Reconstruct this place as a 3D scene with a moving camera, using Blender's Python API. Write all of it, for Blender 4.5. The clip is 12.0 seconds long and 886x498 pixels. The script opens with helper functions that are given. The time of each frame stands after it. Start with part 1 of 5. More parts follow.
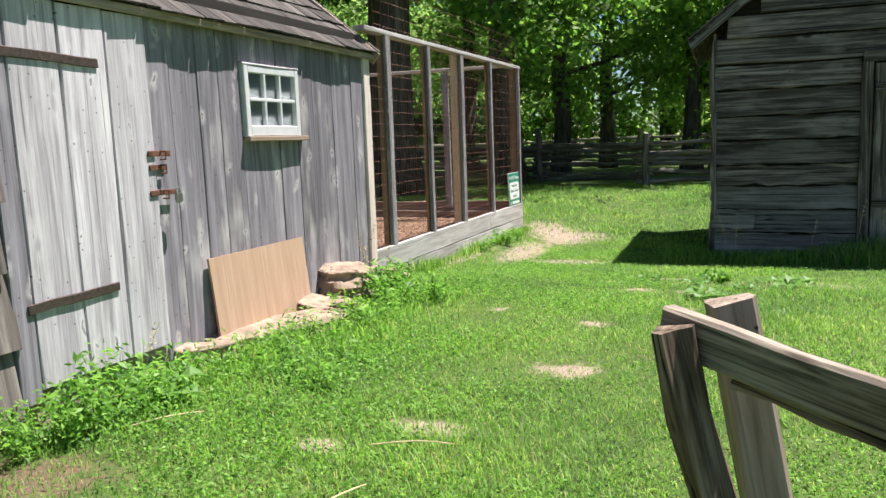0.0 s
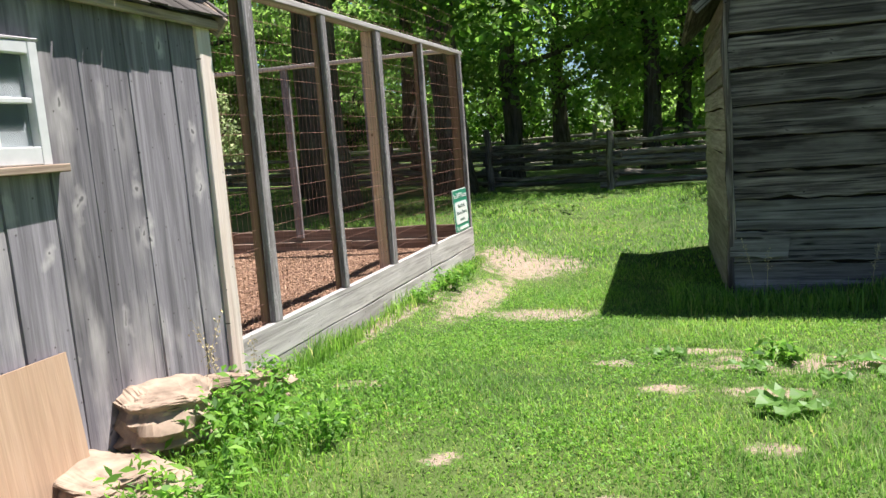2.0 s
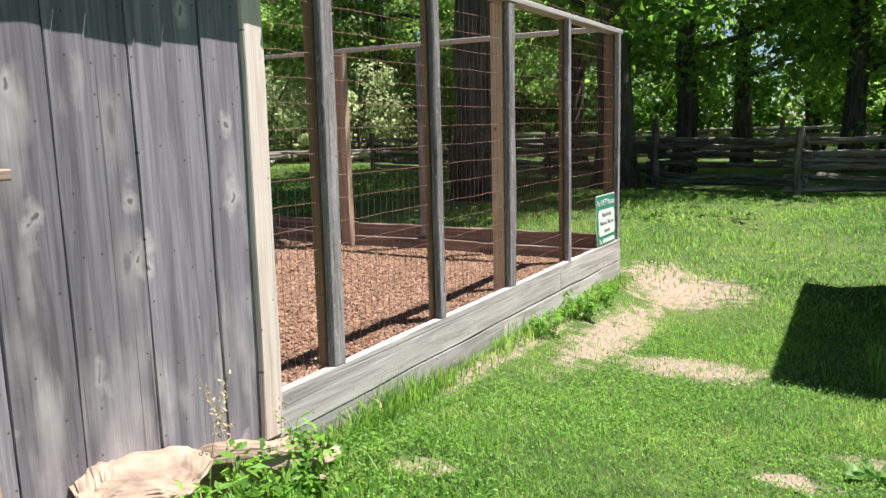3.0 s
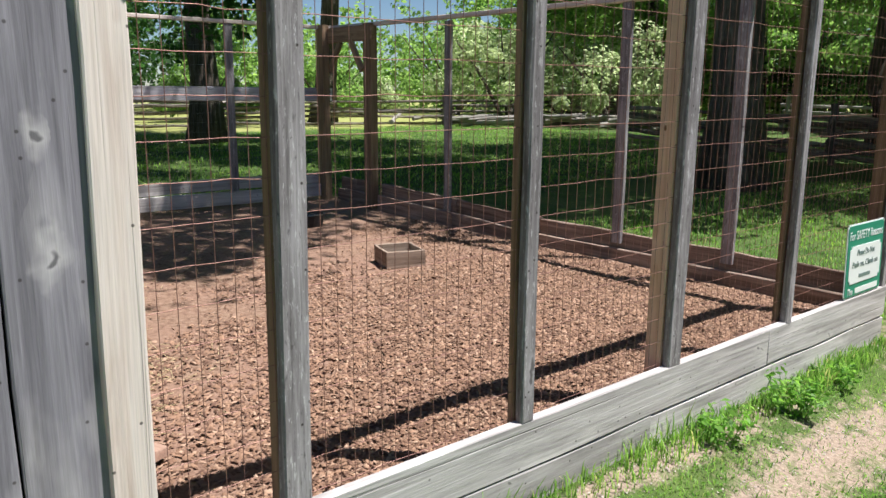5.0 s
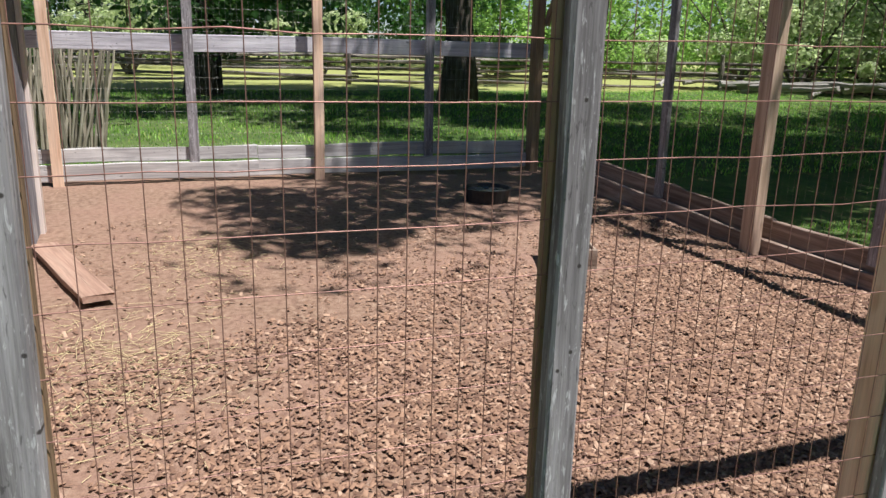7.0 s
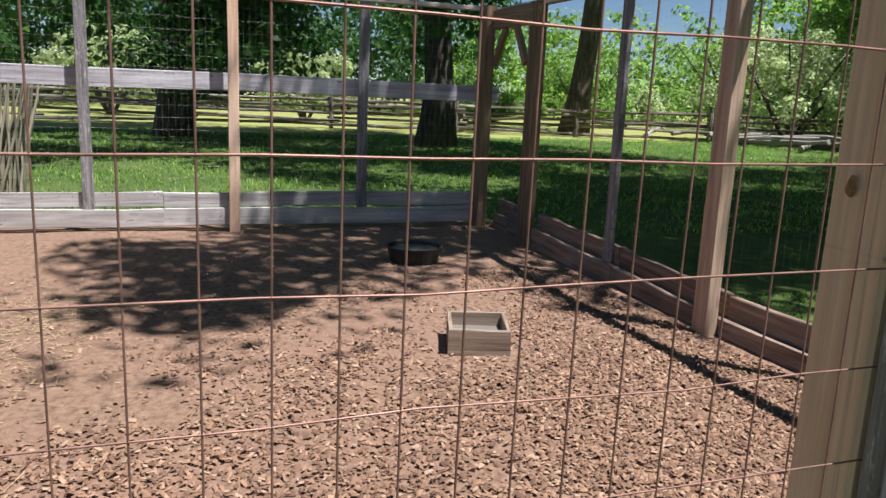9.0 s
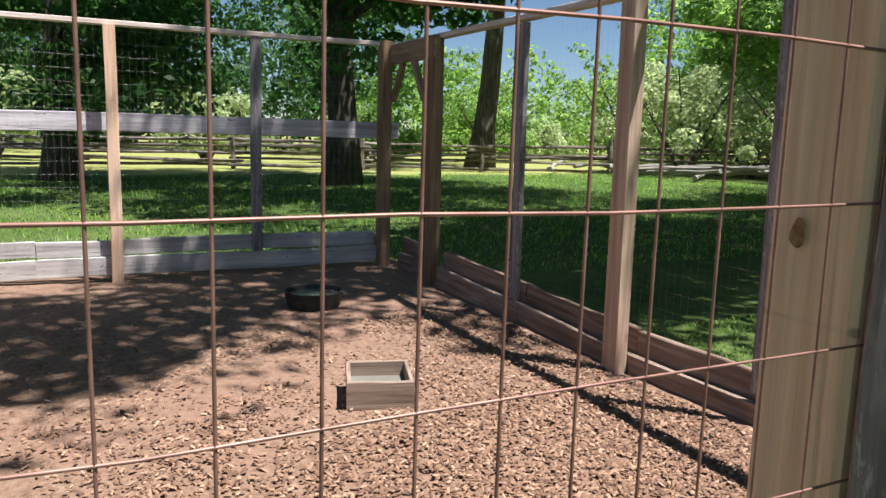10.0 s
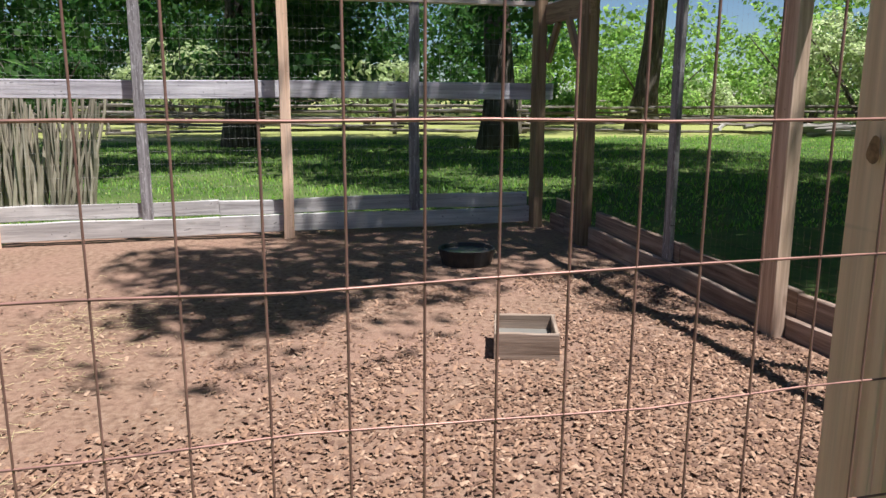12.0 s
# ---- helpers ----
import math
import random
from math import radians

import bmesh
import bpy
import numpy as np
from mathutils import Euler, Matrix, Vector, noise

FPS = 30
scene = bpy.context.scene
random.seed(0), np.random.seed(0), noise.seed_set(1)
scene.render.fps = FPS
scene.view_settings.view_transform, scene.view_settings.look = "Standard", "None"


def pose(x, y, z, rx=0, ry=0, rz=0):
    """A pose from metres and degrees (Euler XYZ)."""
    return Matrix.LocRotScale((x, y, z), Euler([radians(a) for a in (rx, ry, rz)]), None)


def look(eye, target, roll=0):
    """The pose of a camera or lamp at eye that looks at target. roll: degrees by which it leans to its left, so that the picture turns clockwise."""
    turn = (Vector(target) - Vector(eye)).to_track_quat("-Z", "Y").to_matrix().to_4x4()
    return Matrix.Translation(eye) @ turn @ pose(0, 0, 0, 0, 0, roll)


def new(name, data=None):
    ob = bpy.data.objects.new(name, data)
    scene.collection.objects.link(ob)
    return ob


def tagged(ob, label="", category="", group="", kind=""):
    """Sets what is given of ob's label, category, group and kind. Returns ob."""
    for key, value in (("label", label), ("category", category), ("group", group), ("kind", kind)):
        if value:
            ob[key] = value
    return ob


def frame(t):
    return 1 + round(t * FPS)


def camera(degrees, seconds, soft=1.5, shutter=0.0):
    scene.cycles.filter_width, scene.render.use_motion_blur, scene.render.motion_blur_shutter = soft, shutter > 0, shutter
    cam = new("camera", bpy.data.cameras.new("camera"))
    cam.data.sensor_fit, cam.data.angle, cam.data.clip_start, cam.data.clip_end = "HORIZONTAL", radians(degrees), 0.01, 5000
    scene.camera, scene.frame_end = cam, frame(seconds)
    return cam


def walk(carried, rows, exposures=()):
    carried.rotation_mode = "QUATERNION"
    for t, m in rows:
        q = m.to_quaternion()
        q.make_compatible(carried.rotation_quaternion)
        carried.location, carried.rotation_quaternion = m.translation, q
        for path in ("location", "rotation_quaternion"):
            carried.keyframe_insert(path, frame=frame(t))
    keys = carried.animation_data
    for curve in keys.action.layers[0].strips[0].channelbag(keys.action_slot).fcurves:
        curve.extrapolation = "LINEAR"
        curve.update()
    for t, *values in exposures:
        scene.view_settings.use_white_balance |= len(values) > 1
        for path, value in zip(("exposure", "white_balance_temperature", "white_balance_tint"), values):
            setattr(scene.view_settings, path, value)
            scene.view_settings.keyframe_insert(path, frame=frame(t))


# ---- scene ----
cam = camera(60.2, 12.0)
# seconds, x, y, z, yaw, pitch, roll
ROWS = [
    (0, 2.816, -5.516, 1.196, 21.63, -8.08, 2.18),
    (0.5, 2.551, -4.950, 1.183, 20.65, -8.40, 1.78),
    (1, 2.370, -4.382, 1.201, 16.45, -8.60, 1.98),
    (1.5, 2.262, -3.812, 1.234, 15.97, -8.20, 2.97),
    (2, 2.192, -3.234, 1.244, 17.78, -8.13, 4.36),
    (2.5, 2.157, -2.671, 1.292, 22.30, -8.35, 3.66),
    (3, 2.047, -2.153, 1.340, 30.28, -9.03, 1.58),
    (5, 1.744, -0.525, 1.468, 50.47, -11.74, -0.29),
    (5.5, 1.578, -0.180, 1.444, 54.70, -13.68, -1.75),
    (6, 1.392, 0.124, 1.447, 61.49, -15.88, -2.02),
    (6.5, 1.262, 0.397, 1.445, 68.38, -16.15, -2.02),
    (8.5, 0.661, 1.363, 1.403, 72.94, -13.72, -0.78),
    (9, 0.503, 1.509, 1.398, 70.96, -11.48, -2.35),
    (9.5, 0.438, 1.635, 1.371, 70.39, -10.47, -2.85),
    (10, 0.302, 1.668, 1.390, 64.12, -8.54, -1.38),
    (10.5, 0.200, 1.652, 1.369, 59.62, -7.01, -0.89),
    (11, 0.124, 1.687, 1.331, 61.48, -8.72, 0.16),
    (11.5, 0.247, 1.693, 1.348, 66.81, -11.52, 0.49),
    (12, 0.427, 1.666, 1.365, 75.79, -11.30, -0.10),
]
EXPOSURES = [(0.0, 1.08, 6500, 10), (3.0, 1.14, 6500, 10), (6.0, 0.69, 6150, 9), (9.0, 0.68, 6150, 9), (10.5, 1.05, 6350, 9), (12.0, 0.77, 6150, 9)]
walk(cam, [(t, pose(x, y, z, 90 + pitch, roll, yaw)) for t, x, y, z, yaw, pitch, roll in ROWS], exposures=EXPOSURES)

# ---- world, sun ----
SUN = Vector((0.31, 0.26, 1.0)).normalized()
world = bpy.data.worlds.new("world")
scene.world = world
world.use_nodes = True
wn = world.node_tree.nodes
sky = wn.new("ShaderNodeTexSky")
sky.sky_type, sky.sun_disc = "NISHITA", False
sky.dust_density, sky.ozone_density, sky.air_density = 0.0, 4.0, 0.85
sky.sun_elevation, sky.sun_rotation = math.asin(SUN.z), math.atan2(SUN.x, SUN.y)
world.node_tree.links.new(sky.outputs[0], wn["Background"].inputs[0])
wn["Background"].inputs[1].default_value = 0.051
sun_data = bpy.data.lights.new("sun", "SUN")
sun_data.energy, sun_data.angle, sun_data.color = 5.3, radians(0.53), (1.0, 0.95, 0.91)
sun = new("sun", sun_data)
sun.matrix_world = look(SUN * 60, (0, 0, 0))

rng = np.random.default_rng(7)


# ---- materials ----
class Mat:
    """A small builder of node materials."""

    def __init__(self, name, rough=0.85, metallic=0.0, spec=0.3):
        self.m = bpy.data.materials.new(name)
        self.m.use_nodes = True
        self.t = self.m.node_tree
        self.b = self.t.nodes["Principled BSDF"]
        self.b.inputs["Roughness"].default_value = rough
        self.b.inputs["Metallic"].default_value = metallic
        self.b.inputs["Specular IOR Level"].default_value = spec

    def n(self, kind, **kw):
        node = self.t.nodes.new("ShaderNode" + kind)
        for k, v in kw.items():
            node.inputs[k].default_value = v
        return node

    def link(self, a, b):
        self.t.links.new(a, b)

    def coords(self, scale=(1, 1, 1), scatter=True):
        """Object coordinates, stretched, shifted from object to object."""
        tc = self.n("TexCoord")
        mp = self.n("Mapping")
        mp.inputs["Scale"].default_value = scale
        if scatter:
            info = self.n("ObjectInfo")
            mul = self.t.nodes.new("ShaderNodeVectorMath")
            mul.operation = "SCALE"
            mul.inputs[0].default_value = (37.0, 53.0, 71.0)
            self.link(info.outputs["Random"], mul.inputs["Scale"])
            add = self.t.nodes.new("ShaderNodeVectorMath")
            self.link(tc.outputs["Object"], add.inputs[0])
            self.link(mul.outputs[0], add.inputs[1])
            self.link(add.outputs[0], mp.inputs["Vector"])
        else:
            self.link(tc.outputs["Object"], mp.inputs["Vector"])
        return mp.outputs[0]

    def noise(self, vec, scale=1.0, detail=5.0, rough=0.6, dist=0.0):
        nd = self.n("TexNoise", Scale=scale, Detail=detail, Roughness=rough, Distortion=dist)
        self.link(vec, nd.inputs["Vector"])
        return nd.outputs["Fac"]

    def ramp(self, fac, stops):
        r = self.n("ValToRGB")
        e = r.color_ramp.elements
        while len(e) < len(stops):
            e.new(0.5)
        for el, (p, c) in zip(e, stops):
            el.position = p
            el.color = (*c, 1) if len(c) == 3 else c
        self.link(fac, r.inputs["Fac"])
        return r.outputs["Color"]

    def mix(self, fac, a, b, mode="MIX"):
        mx = self.t.nodes.new("ShaderNodeMix")
        mx.data_type, mx.blend_type = "RGBA", mode
        for v, s in ((fac, mx.inputs[0]), (a, mx.inputs[6]), (b, mx.inputs[7])):
            if isinstance(v, (int, float)):
                s.default_value = v
            elif isinstance(v, tuple):
                s.default_value = (*v, 1)
            else:
                self.link(v, s)
        return mx.outputs[2]

    def math(self, op, a, b=0.0, clamp=False):
        m = self.t.nodes.new("ShaderNodeMath")
        m.operation, m.use_clamp = op, clamp
        for v, s in ((a, m.inputs[0]), (b, m.inputs[1])):
            if isinstance(v, (int, float)):
                s.default_value = v
            else:
                self.link(v, s)
        return m.outputs[0]

    def bump(self, height, strength=0.4, dist=0.004):
        b = self.n("Bump", Strength=strength, Distance=dist)
        self.link(height, b.inputs["Height"])
        self.link(b.outputs[0], self.b.inputs["Normal"])

    def color(self, c):
        if isinstance(c, tuple):
            self.b.inputs["Base Color"].default_value = (*c, 1)
        else:
            self.link(c, self.b.inputs["Base Color"])
        return self.m


def wood(name, dark, mid, light, knots=0.5, patch=None, rough=0.85, crack=0.5, vary=0.35, fleck=0.0, glint=0.0, nails=0.0, streak=0.3):
    """Sawn board, its length along local x: grain, knots, cracks, patches and a shade of its own from board to board."""
    m = Mat(name, rough)
    grain = m.noise(m.coords((1.1, 24, 24)), 1.0, 6, 0.65, 0.6)
    col = m.ramp(grain, [(0.33, dark), (0.5, mid), (0.68, light)])
    fine = m.noise(m.coords((3.5, 150, 150)), 1.0, 3, 0.6)
    col = m.mix(0.28, col, m.ramp(fine, [(0.3, (0.35, 0.35, 0.35)), (0.7, (1, 1, 1))]), "MULTIPLY")
    blot = m.noise(m.coords((1.3, 4.0, 4.0)), 1.0, 4, 0.55)
    if patch:
        col = m.mix(m.ramp(blot, [(0.55, (0, 0, 0)), (0.72, (0.8, 0.8, 0.8))]), col, patch)
    if knots:
        vo = m.n("TexVoronoi", Scale=1.0, Randomness=1.0)
        warp = m.n("TexNoise", Scale=5.0, Detail=3.0)
        m.link(m.coords((1, 1, 1)), warp.inputs["Vector"])
        add = m.t.nodes.new("ShaderNodeVectorMath")
        sub = m.t.nodes.new("ShaderNodeVectorMath")
        sub.operation = "SCALE"
        sub.inputs["Scale"].default_value = 0.35
        m.link(warp.outputs["Color"], sub.inputs[0])
        m.link(m.coords((2.3, 6.0, 6.0)), add.inputs[0])
        m.link(sub.outputs[0], add.inputs[1])
        m.link(add.outputs[0], vo.inputs["Vector"])
        some = m.ramp(vo.outputs["Color"], [(0.50, (0, 0, 0)), (0.56, (1, 1, 1))])
        core = m.math("MULTIPLY", some, m.ramp(vo.outputs["Distance"], [(0.03, (1, 1, 1)), (0.10, (0, 0, 0))]))
        ring = m.math("MULTIPLY", some, m.ramp(vo.outputs["Distance"], [(0.06, (0, 0, 0)), (0.12, (1, 1, 1)), (0.36, (0, 0, 0))]))
        col = m.mix(m.math("MULTIPLY", ring, knots * 0.7), col, patch or light)
        col = m.mix(m.math("MULTIPLY", core, knots), col, dark)
    if fleck:
        fl = m.noise(m.coords((20, 95, 95)), 1.0, 4, 0.7, 0.4)
        col = m.mix(m.math("MULTIPLY", m.ramp(fl, [(0.58, (0, 0, 0)), (0.65, (1, 1, 1))]), fleck), col, (0.62, 0.60, 0.60))
        col = m.mix(m.math("MULTIPLY", m.ramp(fl, [(0.33, (1, 1, 1)), (0.40, (0, 0, 0))]), fleck), col, tuple(v * 0.5 for v in dark))
    if streak:
        st = m.noise(m.coords((2.4, 58, 58)), 1.0, 6, 0.72, 0.5)
        col = m.mix(streak, col, m.ramp(st, [(0.36, (0.25, 0.235, 0.22)), (0.52, (0.95, 0.95, 0.95)), (0.66, (1.35, 1.35, 1.35))]), "MULTIPLY")
    if glint:
        warp = m.n("TexNoise", Scale=9.0, Detail=3.0)
        m.link(m.coords((1, 1, 1)), warp.inputs["Vector"])
        sc = m.t.nodes.new("ShaderNodeVectorMath")
        sc.operation = "SCALE"
        sc.inputs["Scale"].default_value = 0.95
        m.link(warp.outputs["Color"], sc.inputs[0])
        add = m.t.nodes.new("ShaderNodeVectorMath")
        m.link(m.coords((3.2, 8.5, 8.5)), add.inputs[0])
        m.link(sc.outputs[0], add.inputs[1])
        vo = m.n("TexVoronoi", Scale=1.0, Randomness=1.0)
        vo.voronoi_dimensions = "2D"
        m.link(add.outputs[0], vo.inputs["Vector"])
        pick = m.ramp(vo.outputs["Color"], [(0.60, (0, 0, 0)), (0.64, (1, 1, 1))])
        eye = m.math("MULTIPLY", pick, m.ramp(vo.outputs["Distance"], [(0.04, (1, 1, 1)), (0.26, (0, 0, 0))]))
        col = m.mix(m.math("MULTIPLY", eye, glint), col, patch or light)
        dot = m.math("MULTIPLY", m.ramp(vo.outputs["Color"], [(0.62, (0, 0, 0)), (0.64, (1, 1, 1))]), m.ramp(vo.outputs["Distance"], [(0.03, (1, 1, 1)), (0.07, (0, 0, 0))]))
        col = m.mix(m.math("MULTIPLY", dot, 0.8), col, tuple(v * 0.5 for v in dark))
    if nails:
        vn = m.n("TexVoronoi", Scale=11.0, Randomness=1.0)
        vn.voronoi_dimensions = "2D"
        m.link(m.coords((1, 1, 1)), vn.inputs["Vector"])
        hole = m.math("MULTIPLY", m.ramp(vn.outputs["Color"], [(0.60, (0, 0, 0)), (0.61, (1, 1, 1))]), m.ramp(vn.outputs["Distance"], [(0.03, (1, 1, 1)), (0.055, (0, 0, 0))]))
        col = m.mix(m.math("MULTIPLY", hole, nails), col, (0.03, 0.022, 0.018))
    cr = m.noise(m.coords((0.7, 60, 60)), 1.0, 2, 0.5, 0.2)
    line = m.ramp(cr, [(0.27 + 0.06 * (crack >= 0.9), (1, 1, 1)), (0.33 + 0.07 * (crack >= 0.9), (0, 0, 0))])
    col = m.mix(m.math("MULTIPLY", line, crack), col, tuple(v * 0.35 for v in dark))
    info = m.n("ObjectInfo")
    shade = m.n("MapRange")
    m.link(info.outputs["Random"], shade.inputs["Value"])
    shade.inputs["To Min"].default_value, shade.inputs["To Max"].default_value = 1 - vary, 1 + vary * 0.5
    hsv = m.n("HueSaturation")
    m.link(shade.outputs[0], hsv.inputs["Value"])
    m.link(col, hsv.inputs["Color"])
    m.bump(m.math("ADD", grain, m.math("SUBTRACT", m.math("MULTIPLY", fine, 0.5), line)), 0.55, 0.004)
    return m.color(hsv.outputs["Color"])


GREY_BOARD = wood("weathered_grey_board", (0.150, 0.139, 0.155), (0.240, 0.223, 0.251), (0.345, 0.322, 0.355), 0.4, (0.58, 0.54, 0.54), vary=0.26, glint=0.7, nails=0.7, streak=0.2)
PALE_BOARD = wood("pale_weathered_board", (0.37, 0.34, 0.365), (0.59, 0.555, 0.59), (0.73, 0.69, 0.725), 0.5, (0.77, 0.74, 0.75), vary=0.15, glint=0.4, nails=0.8, crack=0.7)
KICK_BOARD = wood("silver_kick_board", (0.31, 0.285, 0.275), (0.48, 0.445, 0.43), (0.63, 0.595, 0.58), 0.4, (0.70, 0.66, 0.63), crack=0.6, vary=0.2, nails=0.8, streak=0.18, glint=0.3)
PINE = wood("new_pine", (0.66, 0.40, 0.265), (0.82, 0.56, 0.395), (0.89, 0.66, 0.50), 0.8, None, crack=0.15, vary=0.12, nails=0.5, streak=0.15)
AGED_PINE = wood("aged_pine", (0.40, 0.27, 0.19), (0.54, 0.385, 0.28), (0.65, 0.49, 0.37), 0.7, None, crack=0.3, vary=0.1, nails=0.5, streak=0.2)
PINE_TRIM = wood("cream_pine_trim", (0.64, 0.50, 0.43), (0.78, 0.655, 0.585), (0.86, 0.76, 0.70), 0.5, None, crack=0.2, vary=0.08, nails=0.8, streak=0.1)
POST_BROWN = wood("brown_post", (0.20, 0.125, 0.075), (0.33, 0.215, 0.13), (0.43, 0.30, 0.19), 0.6, None, crack=0.3, vary=0.25)
# Near-black backing: shade in the gaps between boards is put into its colour.
GAP_SHADE = wood("gap_shade_sheet", (0.015, 0.013, 0.011), (0.03, 0.026, 0.022), (0.05, 0.044, 0.038), 0.0, None)
BATTEN = wood("grey_batten", (0.16, 0.14, 0.142), (0.285, 0.258, 0.262), (0.42, 0.39, 0.395), 0.8, (0.44, 0.41, 0.42), vary=0.15, fleck=0.7, glint=0.6, nails=0.9, streak=0.55)
OLD_DARK = wood("dark_old_siding", (0.036, 0.029, 0.025), (0.115, 0.097, 0.085), (0.38, 0.33, 0.29), 0.9, (0.34, 0.30, 0.27), crack=1.0, vary=0.4, streak=0.35, glint=0.25)
# Paler siding: light grey low boards, with grass bounce also put into the colour.
SHED_LOW = wood("pale_bounce_lit_siding", (0.10, 0.09, 0.08), (0.21, 0.195, 0.18), (0.36, 0.34, 0.32), 0.6, (0.38, 0.36, 0.34), crack=1.0, vary=0.25)
RAIL_WOOD = wood("old_rail_wood", (0.09, 0.072, 0.058), (0.20, 0.17, 0.14), (0.36, 0.32, 0.27), 0.3, (0.42, 0.39, 0.35), crack=0.9, streak=0.7)
GATE_WOOD = wood("old_gate_wood", (0.05, 0.033, 0.022), (0.20, 0.135, 0.092), (0.40, 0.295, 0.21), 0.5, (0.42, 0.36, 0.29), crack=1.0, vary=0.2, streak=0.95)
GATE_POST = wood("tan_square_post", (0.24, 0.175, 0.135), (0.40, 0.31, 0.245), (0.52, 0.42, 0.34), 0.4, None, crack=0.7, vary=0.1, nails=0.9, streak=0.5)
RAIL_PALE = wood("sun_bleached_rail", (0.20, 0.18, 0.16), (0.34, 0.31, 0.28), (0.48, 0.45, 0.41), 0.2, None, crack=0.7)
SHINGLE = wood("wood_shingle", (0.10, 0.085, 0.075), (0.19, 0.165, 0.15), (0.30, 0.27, 0.245), 0.0, None, crack=0.7, vary=0.45)
ROOF_SHINGLE = wood("dark_roof_shingle", (0.04, 0.033, 0.03), (0.095, 0.08, 0.073), (0.17, 0.15, 0.138), 0.0, None, crack=0.8, vary=0.45)
DUSTY = wood("dusty_plank", (0.28, 0.165, 0.118), (0.36, 0.225, 0.165), (0.42, 0.28, 0.21), 0.1, None, crack=0.2, vary=0.1)
TROUGH_WOOD = wood("trough_wood", (0.20, 0.14, 0.105), (0.33, 0.245, 0.185), (0.46, 0.36, 0.285), 0.3, None, vary=0.2)
# Browner and darker than KICK_BOARD: the side's shade is put into the colour.
SIDE_BOARD = wood("shaded_side_board", (0.17, 0.115, 0.085), (0.29, 0.205, 0.16), (0.42, 0.32, 0.26), 0.4, (0.44, 0.35, 0.29), crack=0.6, vary=0.2, streak=0.3)
STICK = wood("bleached_stick", (0.26, 0.22, 0.16), (0.42, 0.36, 0.27), (0.55, 0.49, 0.39), 0.0, None, vary=0.4)


def plain(name, rgb, rough=0.6, metallic=0.0, var=0.25, scale=30.0, bump=0.15):
    m = Mat(name, rough, metallic)
    f = m.noise(m.coords((1, 1, 1)), scale, 4)
    lo, hi = tuple(c * (1 - var) for c in rgb), tuple(min(1, c * (1 + var)) for c in rgb)
    m.bump(f, bump, 0.002)
    return m.color(m.ramp(f, [(0.3, lo), (0.7, hi)]))


PLYWOOD = wood("plywood", (0.45, 0.295, 0.20), (0.505, 0.34, 0.235), (0.545, 0.38, 0.27), 0.0, (0.47, 0.31, 0.215), crack=0.0, vary=0.03, streak=0.03)
KNOT = plain("pine_knot", (0.30, 0.17, 0.095), 0.8, 0, 0.5, 90)
RUST = plain("rusted_iron", (0.16, 0.075, 0.05), 0.75, 0.3, 0.5, 60)
IRON = plain("dark_iron", (0.10, 0.075, 0.065), 0.6, 0.6, 0.4, 60)
WIRE = plain("rusty_wire", (0.29, 0.155, 0.125), 0.45, 0.4, 0.35, 25)
ZINC = plain("dull_zinc_wire", (0.42, 0.40, 0.37), 0.45, 0.5, 0.2, 40)
STEEL = plain("padlock_steel", (0.55, 0.54, 0.52), 0.3, 0.9, 0.1, 40)
WHITE_PAINT = plain("white_window_paint", (0.62, 0.62, 0.63), 0.55, 0, 0.08, 14)
CURTAIN = plain("grey_window_backing", (0.26, 0.27, 0.285), 0.8, 0, 0.12, 6)
STONE = plain("sandstone", (0.31, 0.232, 0.175), 0.95, 0, 0.4, 9, 1.0)
TUB_BLACK = plain("black_rubber", (0.03, 0.03, 0.03), 0.5, 0, 0.3, 20)
SIGN_GREEN = plain("sign_green", (0.03, 0.24, 0.15), 0.4, 0, 0.06, 10, 0.02)
SIGN_WHITE = plain("sign_white", (0.78, 0.80, 0.78), 0.4, 0, 0.04, 10, 0.02)
SIGN_INK = plain("sign_ink", (0.16, 0.22, 0.20), 0.5, 0, 0.1, 10, 0.02)
WATER = plain("trough_water", (0.20, 0.19, 0.17), 0.08, 0, 0.1, 8, 0.05)
STRAW = plain("dry_straw", (0.55, 0.45, 0.25), 0.8, 0, 0.25, 20)
GLASS_M = Mat("window_glass", 0.05)
GLASS_M.b.inputs["Transmission Weight"].default_value = 1.0
GLASS = GLASS_M.color((0.9, 0.95, 0.95))


def leaf_material(name, stops, trans=0.58, patchy=False):
    """Leaves that let some light through; each one has its own tint."""
    m = Mat(name, 0.5)
    geo = m.n("NewGeometry")
    col = m.ramp(geo.outputs["Random Per Island"], stops)
    if patchy:
        vec = m.coords((1, 1, 1), False)
        wide, mid = m.noise(vec, 0.8, 4), m.noise(vec, 5.0, 4)
        col = m.mix(1.0, col, m.ramp(wide, [(0.36, (0.66, 0.74, 0.76)), (0.62, (1.20, 1.12, 1.04))]), "MULTIPLY")
        col = m.mix(m.ramp(mid, [(0.56, (0, 0, 0)), (0.72, (0.5, 0.5, 0.5))]), col, (0.34, 0.33, 0.13))
    m.color(col)
    tr = m.n("BsdfTranslucent")
    hs = m.n("HueSaturation", Value=2.25, Saturation=1.05)
    m.link(col, hs.inputs["Color"])
    m.link(hs.outputs[0], tr.inputs["Color"])
    mx = m.n("MixShader", Fac=trans)
    m.link(m.b.outputs[0], mx.inputs[1])
    m.link(tr.outputs[0], mx.inputs[2])
    m.link(mx.outputs[0], m.t.nodes["Material Output"].inputs["Surface"])
    return m.m


